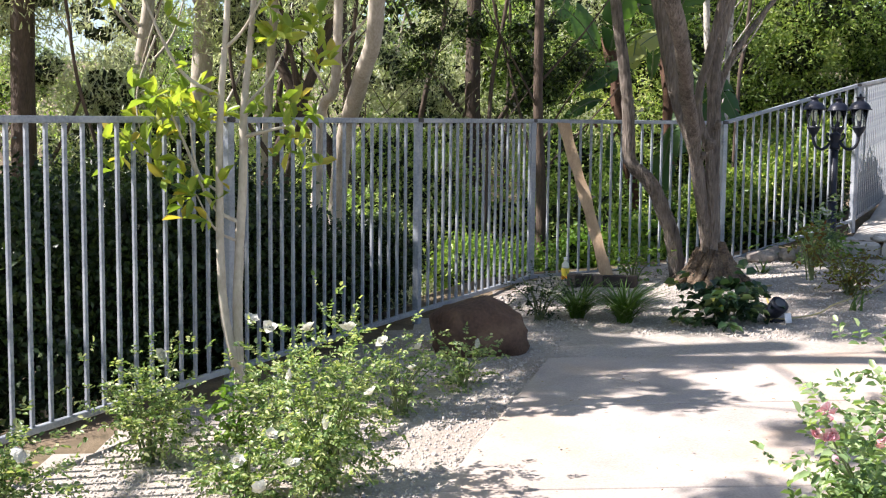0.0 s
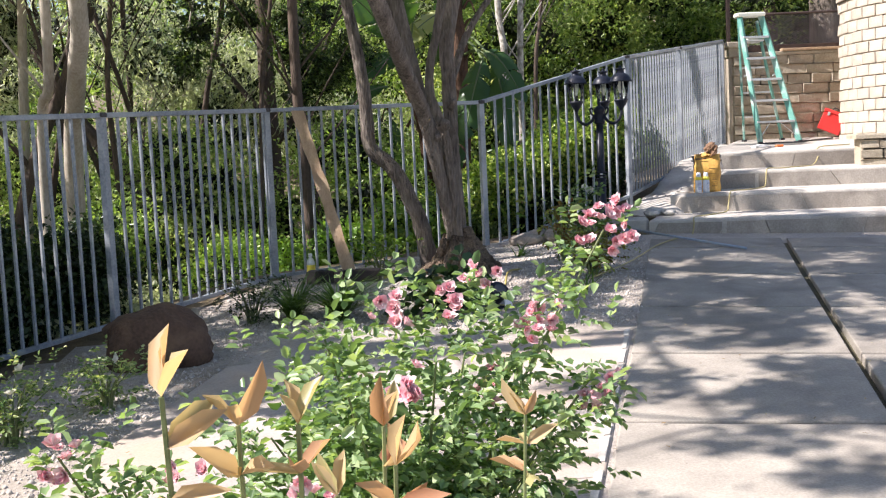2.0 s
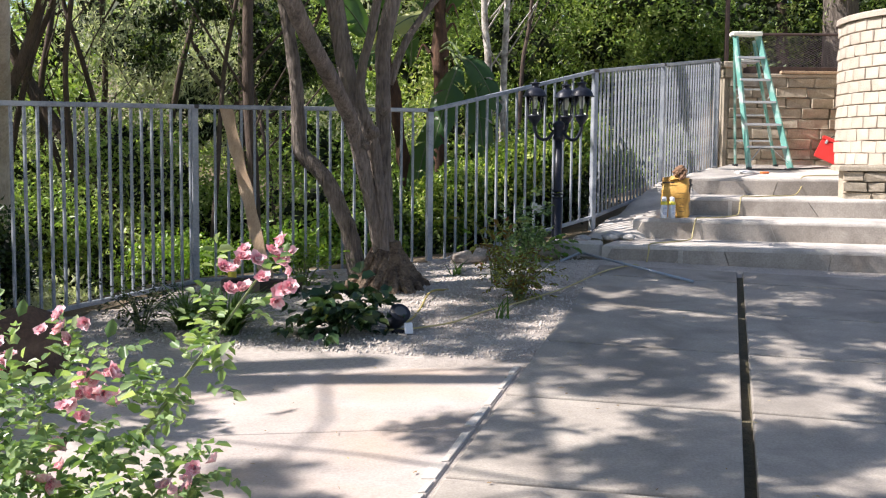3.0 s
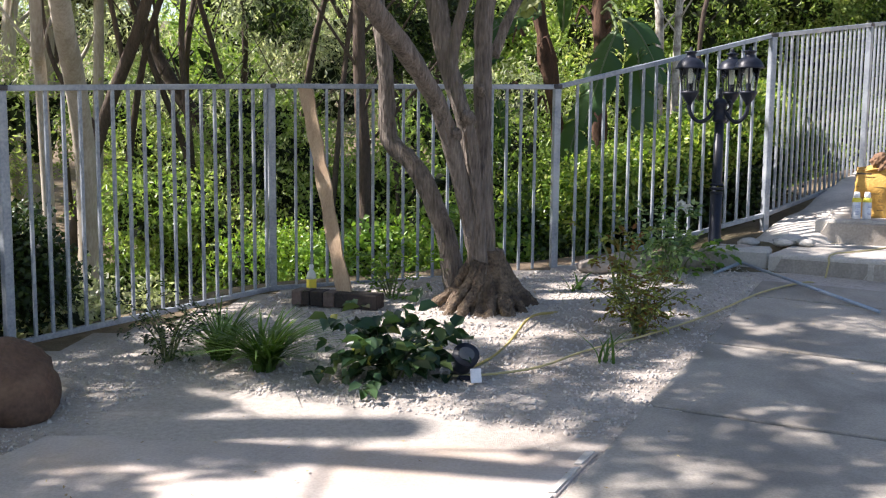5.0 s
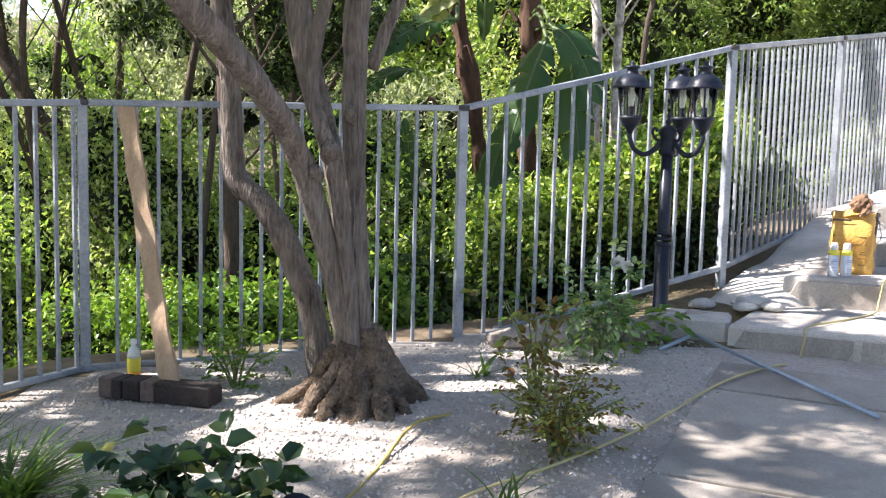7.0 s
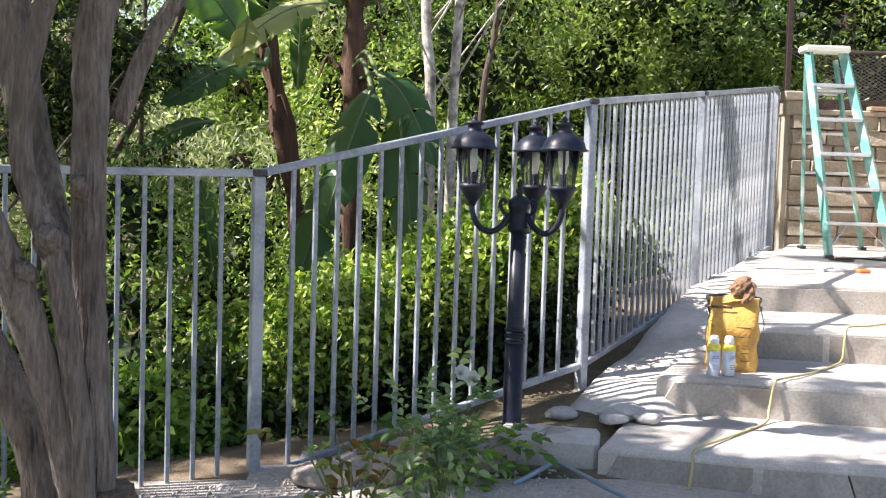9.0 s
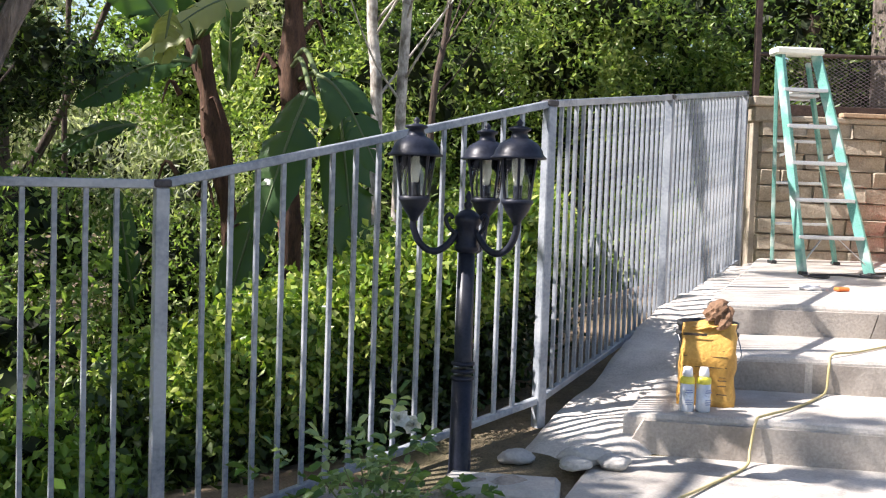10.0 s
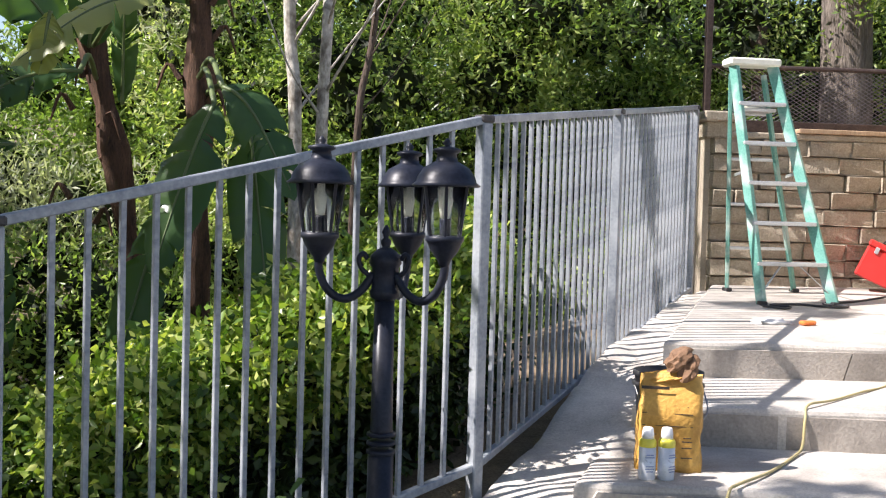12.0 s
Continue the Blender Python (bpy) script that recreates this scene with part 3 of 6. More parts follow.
def limb(bm, pts, r0, r1, sides=10, seed=0, wob=0.12, fl=0, fd=0.0, steps=6):
    c = curve_pts(pts, steps)
    n = len(c)
    add_tube(bm, c, [r0 + (r1 - r0) * (i / (n - 1)) for i in range(n)], sides, wobble=wob, seed=seed, flutes=fl, flute_depth=fd)


def olive_tree():
    t = thing("olive_tree", (2.27, 9.2, 0.42), "gnarled grey-brown olive tree with forked trunks", "tree")
    o = Vector((2.27, 9.2, 0.42))
    rr = random.Random(9)
    # gnarled root flare, ridged and lumpy
    bm = bmesh.new()
    rings = []
    for i in range(19):
        f = i / 18
        z = -0.08 + 0.46 * f
        base = 0.100 + 0.265 * (1 - f) ** 1.7
        cx, cy = 0.01 + 0.03 * (1 - f), -0.04
        ring = []
        for k in range(72):
            th = 2 * math.pi * k / 72
            c, q = math.cos(th), math.sin(th)
            ridge = abs(math.sin(4.5 * th + 2.2 * noise.noise((c * 1.3, q * 1.3, f * 1.2))))
            lump = noise.noise((c * 3.2, q * 3.2, f * 3.5)) * 0.30 + noise.noise((c * 8, q * 8, f * 8)) * 0.22 + noise.noise((c * 17, q * 17, f * 15)) * 0.10
            r = base * (1 + (0.34 * (ridge - 0.5) + lump) * (0.35 + 0.65 * (1 - f)))
            ring.append(bm.verts.new((cx + r * c, cy + r * q, z + 0.02 * lump)))
        rings.append(ring)
    for r0, r1 in zip(rings, rings[1:]):
        for k in range(72):
            bm.faces.new((r0[k], r0[(k + 1) % 72], r1[(k + 1) % 72], r1[k]))
    bm.faces.new(rings[-1])
    part("root_flare", bm, ROOT_BARK, t, "rough gnarled root flare", smooth=True)
    for k in range(11):      # surface roots
        bm = bmesh.new()
        a = k * 0.571 + rr.uniform(-0.2, 0.2)
        l = rr.uniform(0.34, 0.48)
        h = rr.uniform(0.14, 0.30)
        limb(bm, [(0.12 * math.cos(a + 0.3), 0.12 * math.sin(a + 0.3) - 0.04, h + 0.06), (0.20 * math.cos(a + 0.1), 0.20 * math.sin(a + 0.1) - 0.04, h * 0.62), (0.30 * math.cos(a), 0.31 * math.sin(a) - 0.03, 0.055), (l * math.cos(a), l * math.sin(a), -0.05)], 0.030, 0.030, 9, k, 0.6)
        part("root", bm, ROOT_BARK, t, "rough exposed root", smooth=True)

    def br(pts, r0, r1, s):
        b = bmesh.new()
        limb(b, [Vector(p) - o for p in pts], r0, r1, 14, s, 0.14, 3, 0.08)
        part("limb", b, OLIVE_BARK, t, smooth=True)

    br([(2.24, 9.12, 0.62), (2.20, 9.09, 0.85), (2.135, 9.04, 1.17), (2.06, 8.95, 1.5), (2.0, 8.80, 1.74), (1.88, 8.48, 2.0), (1.78, 8.12, 2.2), (1.65, 7.8, 2.5), (1.40, 7.5, 3.1), (1.2, 7.4, 3.8)], 0.052, 0.060, 1)
    br([(2.24, 9.2, 0.62), (2.19, 9.2, 1.17), (2.10, 9.26, 1.6), (2.0, 9.32, 1.9), (1.92, 9.36, 2.27), (1.75, 9.45, 3.2)], 0.040, 0.074, 2)
    br([(2.26, 9.06, 0.62), (2.24, 9.06, 0.95), (2.205, 9.03, 1.3), (2.17, 8.98, 1.58), (2.08, 8.98, 1.85), (2.09, 8.98, 2.1), (2.16, 8.96, 2.4), (2.3, 8.9, 3.2)], 0.042, 0.030, 3)
    br([(2.29, 9.14, 0.62), (2.28, 9.13, 0.95), (2.25, 9.12, 1.3), (2.24, 9.12, 1.6), (2.24, 9.14, 2.0), (2.26, 9.18, 2.4), (2.5, 9.3, 3.4)], 0.044, 0.062, 4)
    for kk, (p, r) in enumerate([((2.165, 8.985, 1.60), 0.05), ((2.10, 8.97, 1.50), 0.035), ((2.235, 9.05, 1.76), 0.03)]):      # knots and pruned stubs
        b = bmesh.new()
        limb(b, [Vector(p) - o, Vector(p) - o + Vector((0.01, -0.06, 0.03)), Vector(p) - o + Vector((0.015, -0.085, 0.05))], r, r * 0.6, 10, kk, 0.4)
        part("knot", b, OLIVE_BARK, t, smooth=True)
    br([(2.28, 9.3, 2.0), (2.45, 9.35, 2.4), (2.9, 9.5, 3.0)], 0.035, 0.02, 6)
    b = bmesh.new()
    limb(b, [Vector(p) - o for p in [(2.04, 9.42, 0.38), (2.0, 9.42, 0.72), (1.91, 9.41, 1.0), (1.76, 9.4, 1.3), (1.59, 9.4, 1.48), (1.57, 9.4, 1.8), (1.53, 9.4, 2.2), (1.4, 9.4, 3.0)]], 0.075, 0.045, 10, 8, 0.25)
    part("side_trunk", b, OLIVE_BARK, t, smooth=True)
    blobs = [(0.9, 9.2, 4.0, 1.2, 1.0, 0.7, 300), (1.9, 9.0, 4.3, 1.2, 1.2, 0.8, 340), (2.5, 8.4, 4.0, 1.1, 1.1, 0.7, 300), (3.0, 9.0, 3.9, 1.0, 0.9, 0.7, 260), (1.6, 8.1, 4.2, 1.0, 0.9, 0.6, 240)]
    me = leaf_mesh("crown", clumps(RNG, blobs, 14, 0.10) - np.array(o), 0.06, 0.016, LEAF_OLIVE, RNG)
    part("crown", me, None, t)
    return t


olive_tree()


# ---- woodland beyond the fence ----
def foliage(name, label, blobs, per, spread, ln, wd, mat, cat="shrub", kind="stuff", **kw):
    outer = clumps(RNG, blobs, per, spread)
    # Big near-black leaves inside each blob paint its inner shade and block light.
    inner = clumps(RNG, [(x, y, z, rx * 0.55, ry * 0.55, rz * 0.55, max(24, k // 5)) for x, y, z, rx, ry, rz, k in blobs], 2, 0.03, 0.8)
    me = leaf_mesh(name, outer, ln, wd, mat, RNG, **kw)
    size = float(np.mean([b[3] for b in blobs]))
    deep = leaf_mesh("inner_leaves", inner, 0.24 * size + 0.05, 0.17 * size + 0.03, LEAF_INNER_SHADE, RNG)
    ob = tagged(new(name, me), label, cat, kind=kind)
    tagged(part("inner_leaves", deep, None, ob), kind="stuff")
    return ob


def hedge_blobs(p, q, out0, out1, z0, z1, n, r, sprays, seed):
    rr = random.Random(seed)
    P, Q = Vector(p), Vector(q)
    d = (Q - P).normalized()
    nrm = Vector((-d.y, d.x))
    res = []
    for k in range(n):
        s = (Q - P).length * (k + rr.random()) / n
        o = rr.uniform(out0, out1)
        c = P + d * s + nrm * o
        rad = r * rr.uniform(0.75, 1.25)
        res.append((c.x, c.y, rr.uniform(z0, z1), rad, rad, rad * 0.9, sprays))
    return res


def wood_blobs(n, x0, x1, y0, y1, z0, z1, r0, r1, sprays, seed, keep=None):
    rr = random.Random(seed)
    res = []
    while len(res) < n:
        x, y, z, r = rr.uniform(x0, x1), rr.uniform(y0, y1), rr.uniform(z0, z1), rr.uniform(r0, r1)
        if beyond(x, y) < r + 0.3 or (keep and not keep(x, y, z)):
            continue
        if 9.5 < y < 16 and z + r > 0.7 + 0.92 * (3.4 - x) and z + r > 1.0:      # growth kept low to leave the sun its way to the fence
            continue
        res.append((x, y, z, r, r, r * 0.8, sprays))
    return res


foliage("hedge", "dense dark green hedge pressed behind the metal fence", hedge_blobs((-4.5, 0.4), (-2.0, 5.0), 0.60, 1.5, 0.0, 0.75, 28, 0.40, 260, 1) + hedge_blobs((-2.0, 5.0), (-0.2, 7.6), 0.60, 1.5, 0.2, 1.2, 34, 0.42, 240, 11) + hedge_blobs((-1.9, 5.2), (-0.5, 7.2), 0.55, 1.0, 0.5, 1.05, 14, 0.38, 260, 12) + hedge_blobs((-2.8, 4.0), (-0.5, 7.2), 1.2, 1.7, 0.8, 1.25, 22, 0.42, 240, 16) + hedge_blobs((-0.75, 6.6), (0.2, 8.2), 0.55, 1.1, 0.1, 0.85, 18, 0.36, 260, 17), 7, 0.06, 0.05, 0.03, LEAF_HEDGE_SHADE)
foliage("undergrowth", "sunlit green undergrowth on the bank below the fence", hedge_blobs((0.6, 9.3), (2.7, 10.4), 0.6, 2.6, -0.5, 0.35, 34, 0.34, 230, 2), 9, 0.06, 0.05, 0.027, LEAF_BRIGHT)
foliage("dry_undergrowth", "thin mixed undergrowth with dry stems", hedge_blobs((-0.4, 7.4), (0.7, 9.4), 0.7, 3.4, -0.6, 0.25, 26, 0.36, 150, 21), 9, 0.07, 0.06, 0.03, LEAF_GREY)
# Yellow-green leaf, lightened for the sunlit crest of the rounded shrub.
LEAF_MOUND = leaf_mat("yellow_green_shrub_leaf", [(0.0, (0.05, 0.11, 0.02)), (0.5, (0.20, 0.31, 0.055)), (1.0, (0.52, 0.56, 0.17))], 0.32, 0.38)
MOUND = [(2.2, 1.0), (2.45, 1.15), (3.2, 1.46), (3.65, 1.70), (4.2, 1.95), (4.6, 2.0)]


def mound_blobs(n, low0, low1, r, sprays, seed):
    """Blobs under the crest of a shrub that rises towards the steps."""
    rr = random.Random(seed)
    res = []
    while len(res) < n:
        f = rr.random()
        x, y = 2.3 + 2.1 * f, 11.25 + 0.85 * f + rr.uniform(-0.25, 0.7)
        rad = r * rr.uniform(0.7, 1.2)
        if beyond(x, y) < rad + 0.12:
            continue
        res.append((x, y, lerp_table(MOUND, x) - rad - rr.uniform(low0, low1), rad, rad, rad * 0.9, sprays))
    return res


foliage("mounded_shrub", "rounded yellow-green shrub behind the lamp post", mound_blobs(44, 0.0, 0.12, 0.26, 170, 3), 10, 0.06, 0.055, 0.032, LEAF_MOUND)
# Underside of the same shrub in dark leaves, its shade put into colour.
foliage("shrub_body", "dense body of the rounded shrub, its shade painted dark green", mound_blobs(40, 0.35, 1.15, 0.34, 150, 23), 10, 0.06, 0.058, 0.034, LEAF_HEDGE_SHADE)
# Low growth behind the fence: the shrub's shadow is put into leaf colour.
foliage("shrub_skirt", "deep green shaded foliage low behind the fence", hedge_blobs((3.0, 10.6), (4.6, 11.9), 0.5, 1.3, -0.2, 0.7, 22, 0.40, 220, 14), 10, 0.06, 0.062, 0.035, LEAF_CANOPY_SHADE)
foliage("creeping_shrub", "sprawling shrub behind the fence post, darkened for shade", hedge_blobs((2.2, 10.1), (3.3, 10.8), 0.55, 1.5, -0.5, 0.25, 16, 0.34, 230, 15), 10, 0.06, 0.05, 0.028, LEAF_CANOPY_SHADE)
foliage("bank_cover", "low green creeper on the bank beside the fence", hedge_blobs((4.2, 11.3), (6.6, 15.4), 0.5, 2.4, -0.2, 0.55, 36, 0.42, 200, 4), 9, 0.06, 0.055, 0.03, LEAF_BRIGHT)
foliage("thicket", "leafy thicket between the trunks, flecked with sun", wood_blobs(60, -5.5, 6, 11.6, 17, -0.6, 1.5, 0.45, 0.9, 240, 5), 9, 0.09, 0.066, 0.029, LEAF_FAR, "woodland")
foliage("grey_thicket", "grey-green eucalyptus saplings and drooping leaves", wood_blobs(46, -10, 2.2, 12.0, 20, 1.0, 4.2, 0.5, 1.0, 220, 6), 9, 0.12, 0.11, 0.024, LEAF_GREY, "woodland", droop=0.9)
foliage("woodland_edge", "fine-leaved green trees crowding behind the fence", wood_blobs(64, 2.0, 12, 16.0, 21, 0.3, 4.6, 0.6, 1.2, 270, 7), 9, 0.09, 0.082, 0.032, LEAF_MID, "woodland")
foliage("woodland_foliage", "tangled woodland foliage filling the hillside", wood_blobs(150, -24, 26, 20, 32, -0.5, 5.6, 1.0, 2.0, 230, 8), 9, 0.17, 0.14, 0.058, LEAF_FAR, "woodland")

# Leaves above the wall darkened in colour to read as shade.
foliage("dark_canopy", "deep green trees in shade above the wall", wood_blobs(46, 4.5, 16, 18.5, 25, 1.8, 7.0, 0.8, 1.5, 200, 9), 9, 0.13, 0.105, 0.042, LEAF_CANOPY_SHADE, "woodland")


def tree(name, label, pts, r0, r1, mat, crown=None, limbs=(), leaf=None, size=(0.13, 0.035), sides=12, spread=0.16):
    o = Vector(pts[0])
    t = thing(name, tuple(o), label, "tree")
    b = bmesh.new()
    limb(b, [Vector(p) - o for p in pts], r0, r1, sides, int(abs(pts[0][0]) * 13) % 97, 0.06)
    part("trunk", b, mat, t, smooth=True)
    if not limbs and r0 < 0.2:
        q = random.Random(int(abs(pts[0][0] * 7) + pts[0][1] * 3))
        for k in range(4):
            f = q.uniform(0.35, 0.75)
            i = min(len(pts) - 2, int(f * (len(pts) - 1)))
            p = Vector(pts[i]).lerp(Vector(pts[i + 1]), q.random())
            a = q.uniform(0, 6.28)
            e = Vector((math.cos(a), math.sin(a), q.uniform(0.8, 1.6))) * q.uniform(0.5, 1.0)
            limbs = (*limbs, ([p, p + e * 0.5 + Vector((0, 0, 0.05)), p + e + Vector((q.uniform(-0.2, 0.2), 0, 0.3))], r0 * 0.24, r0 * 0.08))
    for k, (lp, a, c) in enumerate(limbs):
        b = bmesh.new()
        limb(b, [Vector(p) - o for p in lp], a, c, 8, k, 0.1)
        part("limb", b, mat, t, smooth=True)
    if crown:
        part("crown", leaf_mesh("crown", clumps(RNG, crown, 12, spread) - np.array(o), size[0], size[1], leaf or LEAF_GREY, RNG, droop=0.5), None, t)
    return t


def shade_cover(x, y):
    """How much of the sky the crowns overhead close, by the place on the ground that they shade."""
    if y > 12.4:
        return 0.28
    if y > 10.0:
        if y < 11.2 and 2.0 < x < 4.9:
            return 0.84
        if x > 3.2:
            return 0.10
        return 0.60 if x > 2.2 else 0.30
    if x < 1.5 and 5.9 < y < 9.4:
        return 0.84
    if x < 2.7:
        return 0.58 if y > 6.7 else (0.16 if x > -0.4 and y > 3.7 else 0.05)
    return 0.20 + 0.58 * smooth(3.6, 7.0, y)


def crown_blobs(x0, x1, seed):
    """Small leaf clumps strewn through the crowns, thick or thin by the shade that they give."""
    rr = random.Random(seed)
    res = []
    for _ in range(int((x1 - x0) * 13.5 * 11.0)):
        x, y, z = rr.uniform(x0, x1), rr.uniform(1.8, 15.3), rr.uniform(4.4, 6.2)
        c = shade_cover(x + 0.99 * (z - 0.5), y + 0.09 * (z - 0.5))
        if rr.random() < -math.log(1 - c) / 1.9:
            r = rr.uniform(0.10, 0.34)
            res.append((x, y, z, r * rr.uniform(0.7, 1.3), r, r * 0.4, int(300 * r * r) + 4))
    return res


def twiggy(owner, blobs, roots, mat):
    """Thin branches from the limbs out to the clumps, in one mesh."""
    o = owner.matrix_world.translation
    bm = bmesh.new()
    for x, y, z, r, *_ in blobs[::2]:
        p = Vector((x, y, z))
        q = min(roots, key=lambda v: (v - p).length)
        if (q - p).length > 4.5:
            continue
        m = p.lerp(q, 0.5) + Vector((0, 0, 0.15))
        add_tube(bm, [q - o, m - o, p - o], [0.018, 0.012, 0.006], 4, cap=False)
    tagged(part("twigs", bm, mat, owner), kind="stuff")


EUC_CROWN = crown_blobs(-3.2, 2.2, 61)
EUC_LIMBS = [([(-0.62, 8.5, 4.2), (-1.2, 7.9, 5.3), (-2.0, 6.2, 5.5), (-2.3, 4.4, 5.6)], 0.05, 0.02), ([(-0.62, 8.3, 4.6), (-0.2, 7.2, 5.6), (0.2, 5.5, 6.2), (0.3, 3.6, 6.4)], 0.05, 0.02),
             ([(-0.62, 8.5, 4.2), (-0.3, 9.6, 5.4), (-0.1, 11.2, 6.0), (0.2, 13.4, 6.3)], 0.05, 0.02), ([(-0.66, 8.2, 4.8), (-1.4, 9.4, 5.6), (-2.2, 10.8, 6.1)], 0.04, 0.02)]
euc = tree("eucalyptus_tree", "leaning eucalyptus with smooth pale bark", [(-1.15, 10.5, -0.5), (-1.08, 10.4, 1.0), (-0.97, 10.1, 1.69), (-0.76, 9.55, 2.2), (-0.60, 9.1, 2.70), (-0.6, 8.5, 4.2), (-1.0, 7.6, 6.0)], 0.090, 0.06, EUC_BARK, EUC_CROWN, EUC_LIMBS, size=(0.11, 0.05), spread=0.05)
twiggy(euc, EUC_CROWN, [Vector(p) for lp, _, _ in EUC_LIMBS for p in lp[1:]], EUC_BARK)
tree("eucalyptus_tree", "pale smooth eucalyptus trunk among the thicket", [(-3.4, 13.4, -0.6), (-3.2, 13.4, 1.6), (-3.0, 13.3, 4.0), (-2.7, 13.2, 8)], 0.15, 0.10, EUC_BARK)
tree("eucalyptus_tree", "slim pale eucalyptus trunk beyond the fence", [(-1.35, 10.35, -0.6), (-1.19, 9.97, 1.75), (-1.0, 9.6, 2.2), (-0.95, 9.5, 4), (-0.9, 9.4, 6)], 0.050, 0.035, EUC_BARK)
tree("eucalyptus_tree", "thin pale eucalyptus sapling in the thicket", [(-2.3, 12.8, -0.6), (-2.2, 12.8, 2.0), (-2.0, 12.6, 4), (-1.7, 12.6, 7)], 0.06, 0.04, EUC_BARK)
tree("eucalyptus_tree", "thin pale eucalyptus sapling in the thicket", [(-4.2, 14.6, -0.4), (-4.3, 14.6, 2.2), (-4.1, 14.6, 4), (-4.2, 14.6, 7)], 0.10, 0.07, EUC_BARK)
tree("woodland_tree", "dark upright trunk in the woodland", [(0.30, 15.6, -0.6), (0.26, 15.6, 1.5), (0.24, 15.6, 3.0), (0.3, 15.6, 8)], 0.13, 0.10, DARK_BARK,
     limbs=[([(0.26, 15.6, 1.5), (0.8, 15.4, 2.3), (1.4, 15.2, 3.6)], 0.05, 0.02), ([(0.26, 15.6, 1.9), (-0.4, 15.5, 2.8), (-0.9, 15.3, 4.0)], 0.045, 0.02)])
tree("woodland_tree", "slender dark trunk close behind the fence", [(0.98, 11.3, -0.4), (0.95, 11.3, 1.2), (0.9, 11.3, 2.4), (0.95, 11.4, 6)], 0.06, 0.045, DARK_BARK)
tree("woodland_tree", "dark leaning trunk slanting through the thicket", [(-0.4, 13.2, -0.3), (-1.1, 13.6, 1.0), (-2.0, 13.8, 2.2), (-2.9, 14.0, 4.2)], 0.10, 0.06, DARK_BARK)
tree("woodland_tree", "dark sloping trunk with bare branches", [(-2.6, 12.6, -0.3), (-2.1, 12.6, 1.4), (-1.55, 12.5, 2.6), (-1.0, 12.5, 4.4)], 0.075, 0.05, DARK_BARK,
     limbs=[([(-2.1, 12.6, 1.4), (-2.5, 12.4, 2.2), (-2.6, 12.4, 3.6)], 0.03, 0.015), ([(-1.8, 12.55, 2.1), (-1.9, 12.4, 2.9), (-2.2, 12.4, 4)], 0.03, 0.012)])
tree("woodland_tree", "dark rough trunk behind the hedge", [(-5.0, 12.5, -0.4), (-5.0, 12.5, 2.0), (-4.9, 12.4, 5)], 0.16, 0.12, DARK_BARK)
tree("woodland_tree", "stout mottled trunk behind the hedge", [(-5.9, 12.9, -0.4), (-5.85, 12.9, 1.9), (-5.9, 12.9, 5)], 0.14, 0.11, EUC_BARK)
tree("birch_tree", "thin pale peeling trunk in the undergrowth", [(3.44, 14.6, -0.3), (3.42, 14.6, 2.4), (3.36, 14.7, 3.3), (3.3, 14.8, 6)], 0.050, 0.040, BIRCH_BARK)
tree("birch_tree", "thin pale peeling trunk in the undergrowth", [(3.58, 14.5, -0.3), (3.60, 14.5, 2.4), (3.63, 14.5, 3.3), (3.7, 14.6, 6)], 0.045, 0.036, BIRCH_BARK)
tree("woodland_tree", "thin dark branching trunk in the undergrowth", [(3.80, 14.9, -0.3), (3.86, 14.9, 2.4), (3.98, 15.0, 3.3), (4.2, 15, 6)], 0.03, 0.022, DARK_BARK)
rr = random.Random(29)
for k in range(16):      # slim crooked saplings in the thicket
    x, y = rr.uniform(-6.5, 1.3), rr.uniform(11.3, 16.5)
    if beyond(x, y) < 1.2:
        continue
    lx, ly = rr.uniform(-0.9, 0.9), rr.uniform(-0.4, 0.4)
    r = rr.uniform(0.022, 0.06)
    pale = rr.random() < 0.3
    tree("woodland_sapling", "slim pale crooked sapling in the thicket" if pale else "slim dark crooked sapling in the thicket", [(x, y, -0.6), (x + lx * 0.3 + rr.uniform(-0.1, 0.1), y, 1.0), (x + lx * 0.8, y + ly, 2.3), (x + lx * 1.2 + rr.uniform(-0.2, 0.2), y + ly, 3.6), (x + lx * 2, y + ly, 6)], r, r * 0.6, EUC_BARK if pale else DARK_BARK, sides=8)
foliage("overhanging_leaves", "dark olive-green branches hanging among the trunks", [(rr.uniform(-0.6, 1.6), rr.uniform(12.7, 13.8), rr.uniform(2.1, 3.5), 0.34, 0.34, 0.22, 70) for _ in range(16)], 9, 0.07, 0.06, 0.018, LEAF_CANOPY_SHADE, "woodland")
foliage("shrub_clump", "broad-leaved green shrub low behind the fence", hedge_blobs((1.4, 9.9), (2.9, 10.6), 0.35, 0.9, 0.2, 0.75, 9, 0.22, 90, 31), 8, 0.06, 0.06, 0.036, LEAF_BRIGHT)
tree("woodland_tree", "large sunlit brown trunk above the block wall", [(9.3, 18.2, 1.5), (9.3, 18.2, 3.0), (9.25, 18.2, 5.0), (9.2, 18.2, 8)], 0.30, 0.24, OLIVE_BARK, sides=16)
tree("woodland_tree", "dark trunk in the shade above the block wall", [(8.6, 18.6, 1.5), (8.5, 18.6, 3.2), (8.3, 18.6, 6)], 0.11, 0.09, DARK_BARK)
# a shade tree outside the fence, whose limb and crown darken the paving
SHADE_CROWN = crown_blobs(-9.2, -3.2, 62)
